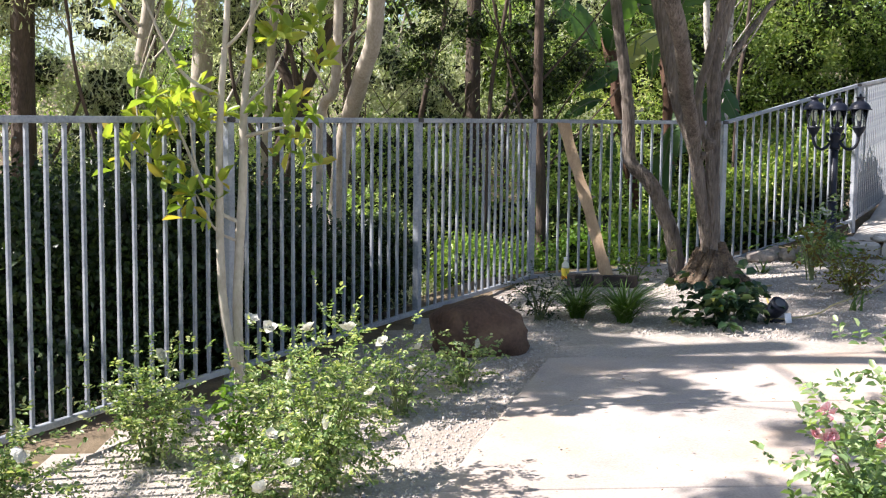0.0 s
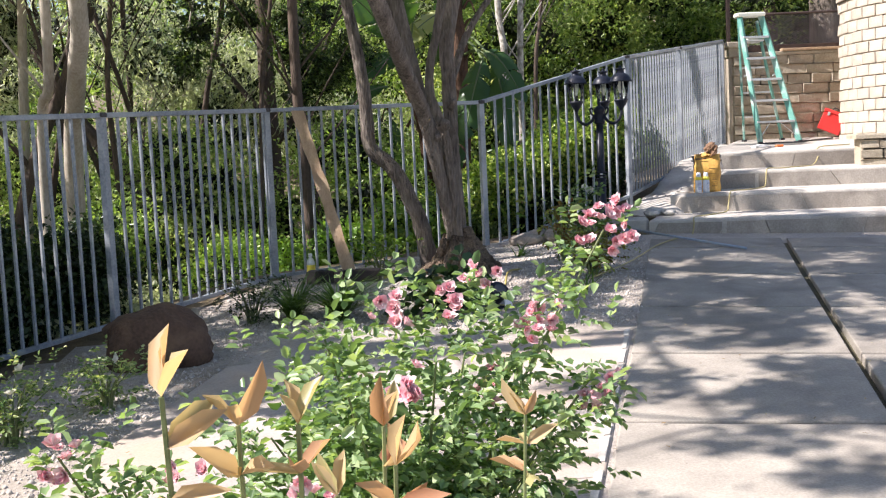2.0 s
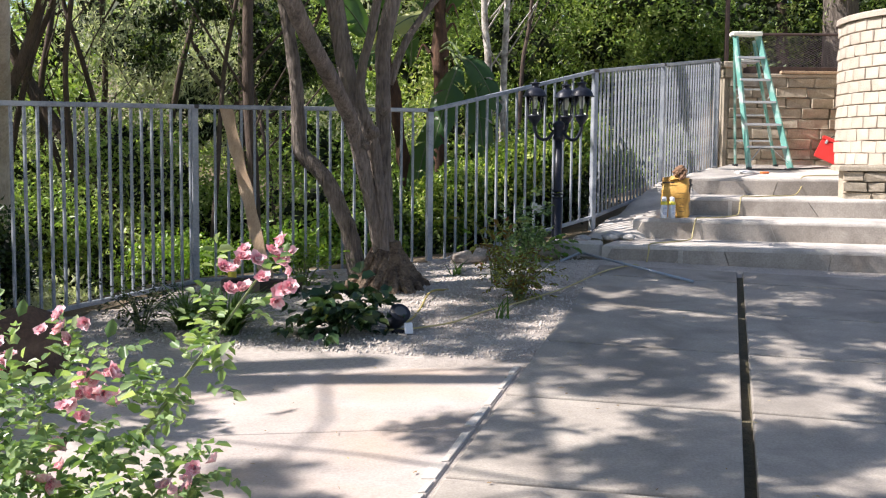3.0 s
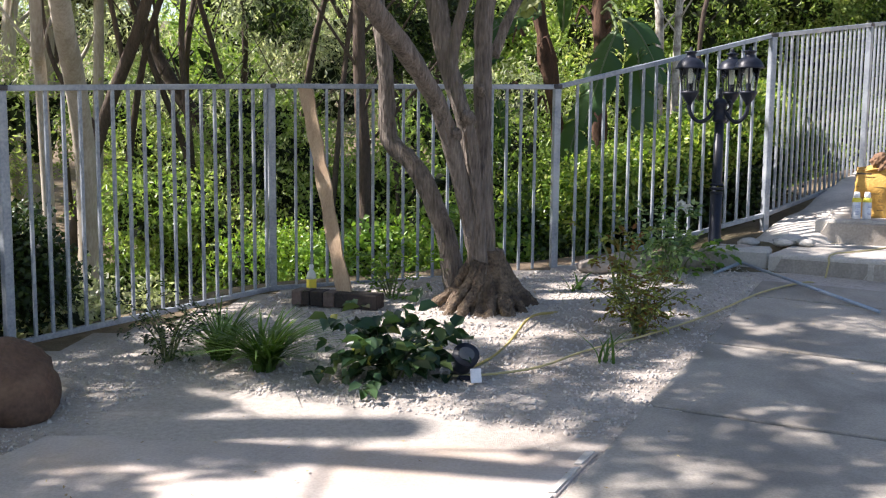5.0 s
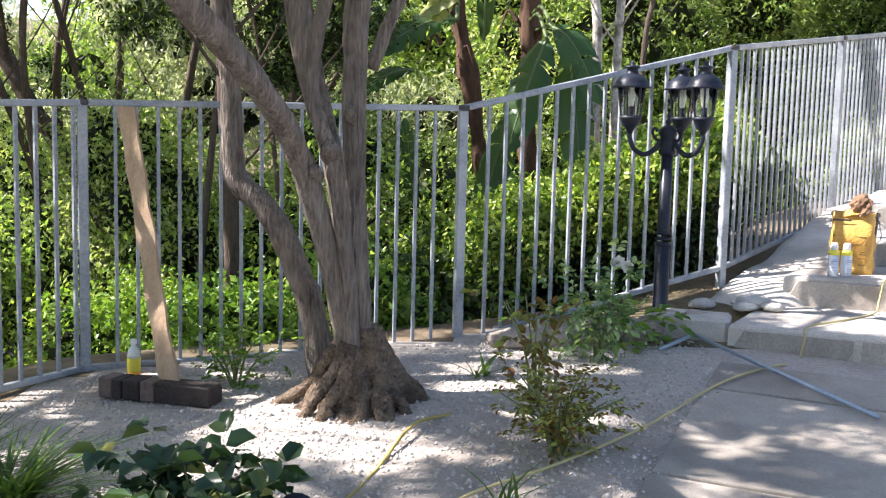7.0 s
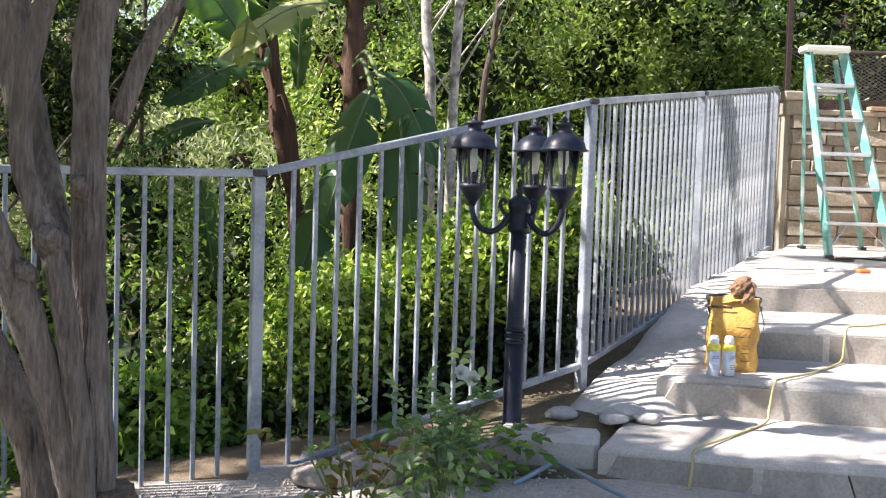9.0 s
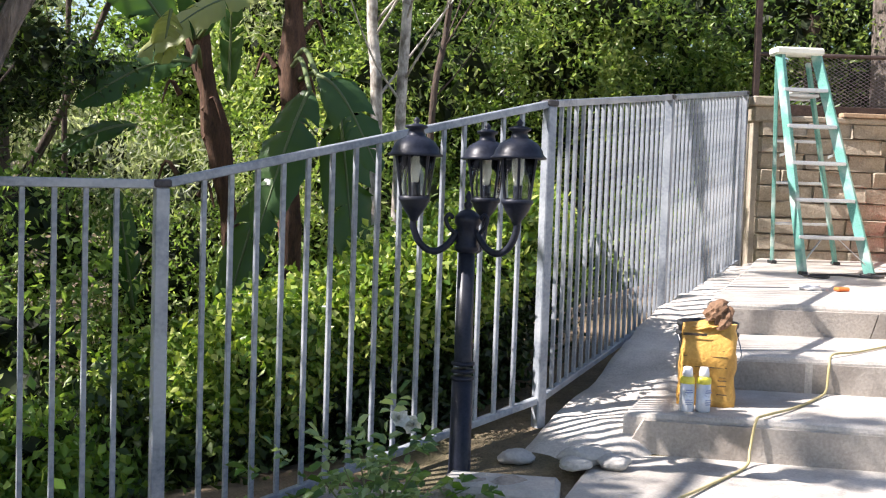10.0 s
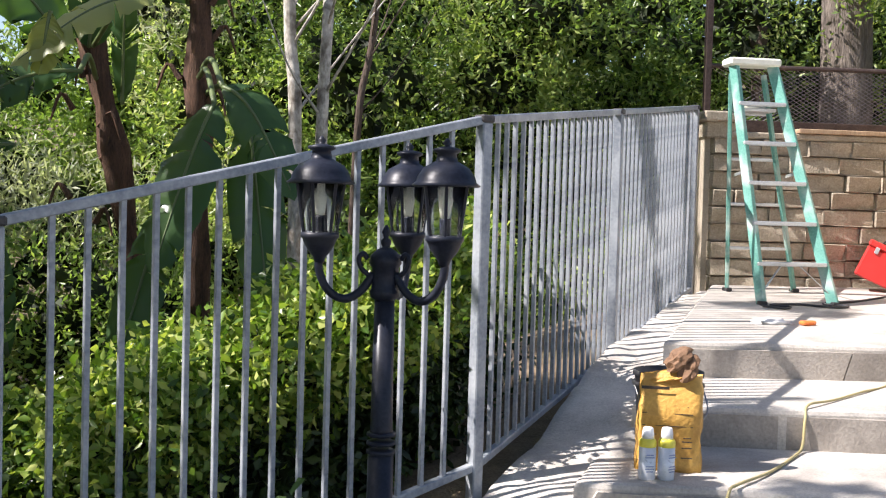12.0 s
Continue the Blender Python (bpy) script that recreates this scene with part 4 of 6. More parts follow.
SHADE_LIMBS = [([(-5.75, 6.25, 4.8), (-4.6, 6.12, 5.55), (-3.4, 6.02, 5.75), (-2.6, 5.9, 5.9)], 0.13, 0.09), ([(-5.6, 6.2, 5.2), (-5.2, 7.6, 6.0), (-4.8, 9.4, 6.3), (-4.6, 12, 6.4)], 0.08, 0.03),
               ([(-5.7, 6.2, 4.9), (-6.6, 5.2, 5.6), (-7.4, 3.6, 6.2)], 0.07, 0.03), ([(-5.6, 6.2, 5.4), (-7.0, 7.8, 6.0), (-7.8, 10.5, 6.3)], 0.07, 0.03)]
shade = tree("shade_tree", "tall spreading tree shading the gravel and paving", [(-6.2, 6.3, -0.6), (-6.1, 6.3, 2.5), (-5.6, 6.2, 5.2), (-5.4, 6.2, 8)], 0.24, 0.14, DARK_BARK, SHADE_CROWN, SHADE_LIMBS, leaf=LEAF_FAR, size=(0.11, 0.05), spread=0.05)
twiggy(shade, SHADE_CROWN, [Vector(p) for lp, _, _ in SHADE_LIMBS for p in lp[1:]], DARK_BARK)


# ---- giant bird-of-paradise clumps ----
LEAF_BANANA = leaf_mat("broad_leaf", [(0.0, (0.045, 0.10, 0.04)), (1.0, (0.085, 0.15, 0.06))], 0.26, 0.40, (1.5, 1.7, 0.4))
# Yellowed leaf, lightened further to carry the sun shining through it.
PALE_SUN_BANANA = leaf_mat("pale_sunlit_broad_leaf", [(0.0, (0.30, 0.34, 0.10)), (1.0, (0.42, 0.44, 0.18))], 0.4, 0.45, (1.2, 1.2, 0.5))
DRY_SHEATH = surface("dry_leaf_sheath", (0.035, 0.02, 0.013), (0.16, 0.085, 0.05), 10, 60, 0.9, 0, 0.9, stretch=(3, 3, 0.5))
MIDRIB = plain("leaf_midrib", (0.11, 0.15, 0.05), 0.5)


def broad_leaf(owner, base, tip, sag, width, face, seed, splits=7, stalk=None, mat=None, label=""):
    """A large paddle leaf: torn blade on a curved midrib."""
    rr = random.Random(seed)
    B, T = Vector(base), Vector(tip)
    n = 22
    mid = [B.lerp(T, i / n) + Vector((0, 0, -sag * math.sin(math.pi * 0.5 * i / n) ** 2 + sag * 0.9 * math.sin(math.pi * i / n))) for i in range(n + 1)]
    f = Vector(face).normalized()
    bm = bmesh.new()
    for side in (-1, 1):
        prev = None
        tear = {rr.randrange(2, n - 1) for _ in range(splits)}
        for i in range(n + 1):
            t = i / n
            w = width * 0.5 * (math.sin(math.pi * min(1, t * 0.93 + 0.07)) ** 0.55)
            d = (mid[min(n, i + 1)] - mid[max(0, i - 1)]).normalized()
            s = d.cross(f).normalized() * side
            ripple = 0.007 * math.sin(i * 2.6 + seed)
            a = mid[i]
            b = a + s * w * 0.55 + f * (0.05 * w + ripple) + d * 0.02
            c = a + s * w + f * (-0.18 * w + ripple * 1.6) + d * 0.06
            row = [bm.verts.new(a), bm.verts.new(b), bm.verts.new(c)]
            if prev:
                bm.faces.new((prev[0], row[0], row[1], prev[1]))
                bm.faces.new((prev[1], row[1], row[2], prev[2]))
            if i in tear:
                row = [row[0], bm.verts.new(b.lerp(a, 0.3) + d * 0.005), bm.verts.new(c + d * 0.05 + f * rr.uniform(-0.05, 0.05))]
            prev = row
    lf = part("leaf", bm, mat or LEAF_BANANA, owner, label, smooth=True)
    mb = tube(mid, [0.014 * (1 - 0.7 * i / n) for i in range(n + 1)], 6)
    part("midrib", mb, MIDRIB, lf, smooth=True)
    if stalk:
        part("leaf_stalk", tube(curve_pts([stalk, (Vector(stalk) + B) / 2 + Vector((0, 0, 0.12)), base], 5), 0.018, 6), MIDRIB, owner, smooth=True)
    return lf


def paradise_clump(at, top, label, leaves, pale=()):
    o = Vector(at)
    t = thing("bird_of_paradise", at, label, "plant")
    b = bmesh.new()
    c = curve_pts([(0, 0, -0.1), (0.02, 0, 1.2), Vector(top) - o], 8)
    add_tube(b, c, [0.078 + 0.02 * math.sin(i * 2.1) for i in range(len(c))], 14, wobble=0.6, seed=3)
    part("trunk", b, DRY_SHEATH, t, smooth=True)
    rr = random.Random(5)
    for k in range(7):
        a = rr.uniform(0, 6.28)
        z = rr.uniform(-1.5, -0.3)
        p = Vector(top) - o + Vector((0.1 * math.cos(a), 0.1 * math.sin(a), z))
        part("dry_sheath", tube(curve_pts([p, p + Vector((0.09 * math.cos(a), 0.09 * math.sin(a), 0.1)), p + Vector((0.16 * math.cos(a), 0.16 * math.sin(a), -0.08))], 3), [0.025, 0.02, 0.018, 0.014, 0.012, 0.01, 0.006], 5), DRY_SHEATH, t)
    for k, (b0, t0, sag, w, f, st) in enumerate(leaves):
        broad_leaf(t, Vector(b0) - o, Vector(t0) - o, sag, w, f, k + int(at[0] * 10), 3, None if st is None else Vector(st) - o, PALE_SUN_BANANA if k in pale else None, "pale yellowed leaf with sunlight put into its colour" if k in pale else "")


paradise_clump((2.80, 14.3, -0.3), (2.77, 14.3, 3.9), "giant bird-of-paradise with dark fibrous trunk and torn leaves",
               [((2.98, 13.3, 2.46), (2.70, 13.05, 1.62), 0.06, 0.37, (-0.40, -1, 0.25), (2.80, 14.2, 2.7)), ((3.02, 13.35, 2.56), (3.42, 13.1, 2.10), 0.12, 0.30, (0.10, -0.9, 0.55), (2.80, 14.3, 2.75)), ((3.16, 13.5, 2.40), (3.30, 13.3, 1.35), 0.03, 0.34, (0.30, -1, 0.1), (2.82, 14.3, 2.6)),
                ((2.7, 14.4, 3.2), (2.3, 14.2, 4.3), 0.1, 0.5, (0.2, -1, 0.3), None), ((2.85, 14.4, 3.2), (3.3, 14.2, 4.2), 0.1, 0.5, (-0.3, -1, 0.3), None), ((2.72, 13.4, 1.9), (2.45, 13.2, 0.9), 0.03, 0.30, (-0.3, -1, 0.2), None)])
paradise_clump((2.42, 14.6, -0.3), (2.02, 14.6, 3.1), "giant bird-of-paradise with bright bent leaf in the sun",
               [((2.66, 13.2, 3.02), (2.00, 12.95, 2.72), 0.10, 0.40, (-0.55, -0.6, 0.6), (2.1, 14.4, 2.9)), ((2.22, 13.4, 2.62), (1.60, 13.1, 2.40), 0.08, 0.27, (0.1, -0.8, 0.6), (2.1, 14.5, 2.7)), ((2.16, 12.95, 2.88), (2.12, 12.93, 2.62), 0.02, 0.22, (-0.3, -1, 0.1), None), ((2.44, 13.5, 2.45), (2.46, 13.4, 3.1), 0.02, 0.17, (-0.3, -1, 0.1), None),
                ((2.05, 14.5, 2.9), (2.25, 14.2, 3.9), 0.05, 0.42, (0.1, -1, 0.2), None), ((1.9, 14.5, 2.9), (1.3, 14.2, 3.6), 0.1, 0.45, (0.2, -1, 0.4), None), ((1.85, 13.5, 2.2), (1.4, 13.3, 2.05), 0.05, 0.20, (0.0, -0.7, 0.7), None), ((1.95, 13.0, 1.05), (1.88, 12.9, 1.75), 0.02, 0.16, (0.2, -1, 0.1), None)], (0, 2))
# ---- plants of the garden ----
def oval_leaves(name, c, d, nrm, ln, wd, mat, fold=0.22, curl=0.15):
    """Oval folded leaves, each of two quads, along given directions."""
    c, d, nrm = (np.asarray(a, dtype=np.float64) for a in (c, d, nrm))
    n = len(c)
    d = d / (np.linalg.norm(d, axis=1, keepdims=True) + 1e-9)
    s = np.cross(d, nrm)
    s /= np.linalg.norm(s, axis=1, keepdims=True) + 1e-9
    nn = np.cross(s, d)
    ln, wd = np.asarray(ln).reshape(-1, 1), np.asarray(wd).reshape(-1, 1)
    v = np.empty((n, 6, 3))
    v[:, 0] = c
    v[:, 1] = c + d * ln * 0.30 + s * wd * 0.46 + nn * wd * fold
    v[:, 2] = c + d * ln * 0.72 + s * wd * 0.36 + nn * wd * fold
    v[:, 3] = c + d * ln - nn * ln * curl
    v[:, 4] = c + d * ln * 0.72 - s * wd * 0.36 + nn * wd * fold
    v[:, 5] = c + d * ln * 0.30 - s * wd * 0.46 + nn * wd * fold
    idx = (np.arange(n) * 6)[:, None] + np.array([[0, 1, 2, 3, 0, 3, 4, 5]])
    me = bpy.data.meshes.new(name)
    me.vertices.add(n * 6)
    me.vertices.foreach_set("co", v.ravel())
    me.loops.add(n * 8)
    me.loops.foreach_set("vertex_index", idx.ravel().astype(np.int32))
    me.polygons.add(n * 2)
    me.polygons.foreach_set("loop_start", (np.arange(n * 2) * 4).astype(np.int32))
    me.polygons.foreach_set("loop_total", np.full(n * 2, 4, dtype=np.int32))
    me.materials.append(mat)
    me.update(calc_edges=True)
    return me


def bloom(owner, at, r, mat, rng, blooms=1, label=""):
    """A cluster of cupped flowers with layered petals."""
    C, D, Nn, LL = [], [], [], []
    at = np.array(at)
    for _ in range(blooms):
        c = at + (rng.normal(size=3) * np.array([r, r, r * 0.7]) * (1.1 if blooms > 1 else 0))
        axis_dir = rng.normal(size=3) * 0.6 + np.array([-0.2, -0.5, 0.8])
        axis_dir /= np.linalg.norm(axis_dir)
        a = np.cross(axis_dir, [0.3, 0.9, 0.1])
        a /= np.linalg.norm(a)
        b = np.cross(axis_dir, a)
        for ring, (cnt, open_, rl) in enumerate(((7, 1.0, 1.0), (6, 0.55, 0.85), (5, 0.2, 0.65))):
            for k in range(cnt):
                th = 2 * math.pi * (k + 0.4 * ring) / cnt + rng.uniform(-0.2, 0.2)
                rad = a * math.cos(th) + b * math.sin(th)
                C.append(c)
                D.append(rad * open_ + axis_dir * (1.1 - open_ * 0.6))
                Nn.append(axis_dir * 0.8 - rad * 0.6)
                LL.append(r * rl * rng.uniform(0.85, 1.15))
    LL = np.array(LL)
    me = oval_leaves("bloom", C, D, Nn, LL, LL * 0.95, mat, 0.18, -0.12)
    part("bloom", me, None, owner, label)


def bush(name, at, label, height, rx, ry, sprays, leaf_len, mat, seed, canes=9, category="rose bush", lean=(0, 0), tall=(), leaf_w=0.62, low=0.18, per=7, cane_mat=None, gap=0.35):
    """A bush of arching canes set with sprays of oval leaves. Returns the thing and its tips."""
    rng = np.random.default_rng(seed)
    o = np.array(at)
    t = thing(name, tuple(at), label, category)
    tips = []
    for k in range(canes):
        a = 2 * math.pi * (k + rng.uniform(-0.3, 0.3)) / canes
        q = rng.uniform(0.35, 1.0)
        h = height * rng.uniform(0.75, 1.0) * (1 - 0.25 * q)
        tips.append(Vector((rx * q * math.cos(a) + lean[0], ry * q * math.sin(a) + lean[1], h)))
    tips += [Vector(p) - Vector(at) for p in tall]
    C, D, Nn = [], [], []
    for k, tip in enumerate(tips):
        mid = Vector((tip.x * 0.35, tip.y * 0.35, tip.z * 0.55))
        pts = curve_pts([(rng.uniform(-0.03, 0.03), rng.uniform(-0.03, 0.03), -0.05), mid, tip], 6)
        part("cane", tube(pts, [0.008 * (1 - 0.7 * i / (len(pts) - 1)) for i in range(len(pts))], 5), cane_mat or GREEN_STEM, t)
        for i in range(int(sprays / len(tips))):
            f = low + (1 - low) * rng.random() ** 0.8
            base = np.array(pts[min(len(pts) - 1, int(f * (len(pts) - 1) + 0.5))])
            off = rng.normal(size=3) * np.array([rx, ry, height * 0.45]) * gap * (0.35 if k >= canes else 1.0)
            p = base + off
            p[2] = max(p[2], 0.03)
            dr = off + rng.normal(size=3) * 0.06
            dr /= np.linalg.norm(dr) + 1e-9
            side = np.cross(dr, [0, 0, 1.0])
            side /= np.linalg.norm(side) + 1e-9
            for j in range(per):
                st = (j // 2) * leaf_len * 0.55
                sg = 0 if j == per - 1 else (1 if j % 2 else -1)
                C.append(p + dr * st + side * sg * leaf_len * 0.08)
                D.append(dr * (1.0 if sg == 0 else 0.45) + side * sg * 0.9 + rng.normal(size=3) * 0.15 - np.array([0, 0, 0.1]))
                Nn.append(np.array([0, 0, 1.0]) + rng.normal(size=3) * 0.45)
    n = len(C)
    ln = leaf_len * rng.uniform(0.7, 1.25, n)
    part("foliage", oval_leaves("foliage", C, D, Nn, ln, ln * leaf_w, mat), None, t)
    return t, tips, rng


def blooms_at(t, at, spots, mat, rng, r, count=1, label=""):
    for s in spots:
        for k in range(count):
            off = rng.normal(size=3) * r * (1.15 if count > 1 else 0.0)
            bloom(t, np.array(Vector(s) - Vector(at)) + off, r * rng.uniform(0.85, 1.15), mat, rng, 1, label)


# pink roses at the edge of the paving
PR = (1.62, 2.85, 0.06)
pink, _, rg = bush("rose_bush", PR, "tall bushy rose with clusters of pink blooms", 1.04, 0.38, 0.32, 1800, 0.030, LEAF_ROSE, 31, 17,
                   tall=[(2.14, 3.15, 1.22), (2.05, 2.86, 0.93), (1.45, 2.75, 1.05), (1.5, 2.5, 0.98)], gap=0.30)
blooms_at(pink, PR, [(2.10, 3.12, 1.24), (2.17, 3.17, 1.25), (2.16, 3.16, 1.20)], PETAL_PINK, rg, 0.022, 7, "fresh pale pink blooms")
blooms_at(pink, PR, [(1.72, 2.82, 1.11), (1.81, 2.94, 1.165), (1.60, 2.75, 1.10)], PETAL_PINK, rg, 0.020, 7, "pale pink blooms")
blooms_at(pink, PR, [(1.91, 2.75, 1.08), (1.90, 2.78, 1.05), (1.82, 2.85, 0.92), (2.05, 2.84, 0.885), (1.62, 2.40, 1.0)], PETAL_PINK, rg, 0.020, 9, "deep pink fading blooms")
PR2 = (1.30, 2.45, 0.03)
pink2, _, rg = bush("rose_bush", PR2, "lower rose bush with fading pink blooms", 0.80, 0.36, 0.30, 1200, 0.029, LEAF_ROSE, 32, 12, tall=[(0.99, 2.39, 0.93), (1.05, 2.5, 0.88)], gap=0.30)
blooms_at(pink2, PR2, [(0.99, 2.39, 0.93), (1.0, 2.37, 0.87), (1.2, 2.5, 0.86), (1.42, 2.3, 0.85)], PETAL_PINK, rg, 0.020, 4, "small pink blooms")
# white roses along the fence
def white_rose(at, h, r, sprays, ll, seed, spots):
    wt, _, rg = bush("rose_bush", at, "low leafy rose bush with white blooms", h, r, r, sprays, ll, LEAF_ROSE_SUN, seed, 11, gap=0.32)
    blooms_at(wt, at, spots, PETAL_WHITE, rg, 0.042, 1, "white open bloom")


white_rose((-0.74, 5.05, 0.07), 0.60, 0.20, 190, 0.026, 50, [(-0.84, 5.0, 0.72), (-0.74, 4.95, 0.70)])
white_rose((-0.40, 4.45, 0.05), 0.76, 0.29, 620, 0.025, 56, [(-0.46, 4.3, 0.80), (-0.30, 4.3, 0.80), (-0.52, 4.25, 0.62), (-0.16, 4.35, 0.74), (-0.36, 4.2, 0.45), (-0.2, 4.25, 0.55)])
white_rose((-0.16, 5.55, 0.12), 0.46, 0.24, 150, 0.025, 51, [(-0.06, 5.45, 0.52), (-0.1, 5.4, 0.42)])
white_rose((0.16, 6.05, 0.17), 0.32, 0.22, 110, 0.026, 52, [(0.26, 5.95, 0.46)])
white_rose((-1.28, 4.85, 0.05), 0.58, 0.26, 360, 0.025, 53, [(-1.2, 4.8, 0.6)])
white_rose((-1.62, 3.95, 0.0), 0.46, 0.32, 380, 0.027, 54, [(-1.55, 3.8, 0.44), (-1.45, 3.8, 0.42), (-1.42, 3.75, 0.44), (-1.66, 3.8, 0.42), (-1.6, 3.7, 0.34)])
white_rose((-0.72, 4.30, 0.03), 0.34, 0.26, 240, 0.026, 55, [(-0.6, 4.2, 0.38), (-0.52, 4.2, 0.26), (-0.72, 4.15, 0.29), (-0.62, 4.1, 0.20)])
at = (3.42, 9.9, 0.5)
wt, _, rg = bush("rose_bush", at, "straggling rose with one white bloom by the fence", 0.55, 0.22, 0.16, 60, 0.05, LEAF_ROSE, 71, 6)
blooms_at(wt, at, [(3.5, 10.15, 1.02), (3.56, 10.15, 1.0)], PETAL_WHITE, rg, 0.04, 1, "white open bloom")
# nandina with red-tipped leaves, and lily leaves, at the bed's edge
LEAF_NAND = leaf_mat("red_tipped_leaf", [(0.0, (0.48, 0.24, 0.15)), (0.35, (0.60, 0.42, 0.24)), (0.75, (0.64, 0.53, 0.30)), (1.0, (0.44, 0.43, 0.20))], 0.4, 0.45, (1.2, 1.0, 0.7))
NAND_TIPS = [(1.479, 1.088, 1.292), (1.512, 1.09, 1.290), (1.566, 1.154, 1.244), (1.56, 1.21, 1.255), (1.445, 1.055, 1.318), (1.695, 1.49, 1.185), (1.53, 1.13, 1.235), (1.425, 1.10, 1.25)]


def nandina(at, tips, seed):
    """Upright canes, each ending in a few whorls of lance-shaped young leaves."""
    rng = np.random.default_rng(seed)
    t = thing("nandina", at, "slender nandina with red and gold young leaves", "shrub")
    C, D = [], []
    for tip in tips:
        p = Vector(tip) - Vector(at)
        pts = curve_pts([(p.x * 0.25, p.y * 0.25, -0.03), (p.x * 0.7, p.y * 0.7, p.z * 0.5), p], 6)
        part("cane", tube(pts, [0.004 - 0.0025 * i / (len(pts) - 1) for i in range(len(pts))], 5), GREEN_STEM, t)
        for lvl in range(3):
            c = np.array(p) - np.array([0, 0, 0.028 * lvl])
            for k in range(3):
                a = rng.uniform(0, 6.28)
                C.append(c)
                D.append([math.cos(a) * (0.45 + 0.4 * lvl), math.sin(a) * (0.45 + 0.4 * lvl), rng.uniform(0.5, 1.1) - 0.3 * lvl])
    n = len(C)
    ln = 0.034 * rng.uniform(0.7, 1.25, n)
    part("foliage", oval_leaves("foliage", C, D, rng.normal(size=(n, 3)) * 0.5 + np.array([0, -0.6, 0.8]), ln, ln * 0.36, LEAF_NAND), None, t)


nandina((1.50, 1.14, 0.0), NAND_TIPS[:5], 80)
nandina((1.58, 1.26, 0.0), NAND_TIPS[5:7], 81)
BLADE = leaf_mat("strap_leaf", [(0.0, (0.05, 0.11, 0.025)), (1.0, (0.19, 0.29, 0.07))], 0.4, 0.38)


def strap_clump(name, at, label, count, length, width, spread, seed, mat, category="plant"):
    rr = random.Random(seed)
    t = thing(name, at, label, category)
    for k in range(count):
        a, sp = rr.uniform(0, 6.28), spread * rr.uniform(0.3, 1.0)
        L = length * rr.uniform(0.6, 1.1)
        b = Vector((rr.uniform(-0.04, 0.04), rr.uniform(-0.04, 0.04), -0.02))
        bm = bmesh.new()
        prev = None
        for i in range(6):
            f = i / 5
            p = b + Vector((math.cos(a) * sp * L * f * f * 1.3, math.sin(a) * sp * L * f * f * 1.3, L * f * (1 - 0.45 * sp * f)))
            w = width * (1 - f) ** 0.6 + 0.0008
            s = Vector((-math.sin(a), math.cos(a), 0)) * w
            up = Vector((math.cos(a), math.sin(a), 0)) * w * 0.35
            row = [bm.verts.new(p - s), bm.verts.new(p - up), bm.verts.new(p + s)]
            if prev:
                bm.faces.new((prev[0], row[0], row[1], prev[1]))
                bm.faces.new((prev[1], row[1], row[2], prev[2]))
            prev = row
        part("leaf_blade", bm, mat, t)
    return t


strap_clump("agapanthus", (3.06, 7.95, 0.39), "small tuft of green strap leaves in gravel", 9, 0.24, 0.009, 0.7, 1, BLADE)
strap_clump("agapanthus", (2.80, 9.55, 0.44), "dark green strap-leaved tuft beside the fence post", 12, 0.26, 0.014, 0.8, 2, BLADE)
strap_clump("grass_clump", (1.32, 7.70, 0.31), "arching clump of fresh green grass in gravel", 190, 0.42, 0.010, 1.15, 3, BLADE, "grass")
strap_clump("grass_clump", (1.0, 7.9, 0.31), "arching clump of fresh green grass in gravel", 120, 0.40, 0.009, 1.15, 4, BLADE, "grass")
for k, (x, y) in enumerate([(0.52, 2.55), (0.66, 2.6), (0.28, 2.6), (0.85, 2.55)]):
    strap_clump("lily_leaves", (x, y, -0.02), "a few upright pointed green leaves", 5, 0.62, 0.010, 0.35, 20 + k, BLADE)
LEAF_IVY = leaf_mat("dark_glossy_leaf", [(0.0, (0.018, 0.045, 0.02)), (0.7, (0.05, 0.10, 0.045)), (0.93, (0.12, 0.17, 0.06)), (1.0, (0.36, 0.34, 0.05))], 0.28, 0.2)
bush("broadleaf_shrub", (2.02, 7.62, 0.33), "low shrub with broad dark glossy leaves", 0.34, 0.32, 0.24, 90, 0.085, LEAF_IVY, 91, 9, "shrub", leaf_w=0.8, low=0.1, per=4, gap=0.35)
LEAF_RUST = leaf_mat("bronze_shrub_leaf", [(0.0, (0.20, 0.08, 0.03)), (0.3, (0.17, 0.13, 0.04)), (0.65, (0.22, 0.25, 0.06)), (1.0, (0.42, 0.44, 0.12))], 0.5, 0.38)
bush("bronze_shrub", (3.22, 8.52, 0.42), "bronze and green twiggy shrub in gravel", 0.40, 0.30, 0.24, 230, 0.032, LEAF_RUST, 92, 14, "shrub", leaf_w=0.5, low=0.15, per=5, gap=0.26)
bush("garden_shrub", (3.10, 9.15, 0.45), "tall thin shrub with yellowing broad leaves", 0.66, 0.20, 0.14, 30, 0.055, LEAF_RUST, 93, 7, "shrub", leaf_w=0.6, low=0.3, per=4, gap=0.22)
bush("garden_shrub", (0.72, 7.85, 0.29), "fine dark green shrub beside the fence", 0.42, 0.30, 0.22, 150, 0.026, LEAF_HEDGE_SHADE, 94, 9, "shrub", leaf_w=0.45, low=0.2, per=6, gap=0.3)
bush("garden_shrub", (1.62, 9.3, 0.40), "small green shrub beside the leaning plank", 0.42, 0.26, 0.14, 110, 0.03, LEAF_BRIGHT, 95, 8, "shrub", low=0.1, per=6)
bush("garden_shrub", (-0.95, 5.15, 0.1), "young shrub with fresh yellow-green leaves", 0.26, 0.14, 0.12, 30, 0.06, LEAF_BRIGHT, 96, 5, "shrub", per=4)
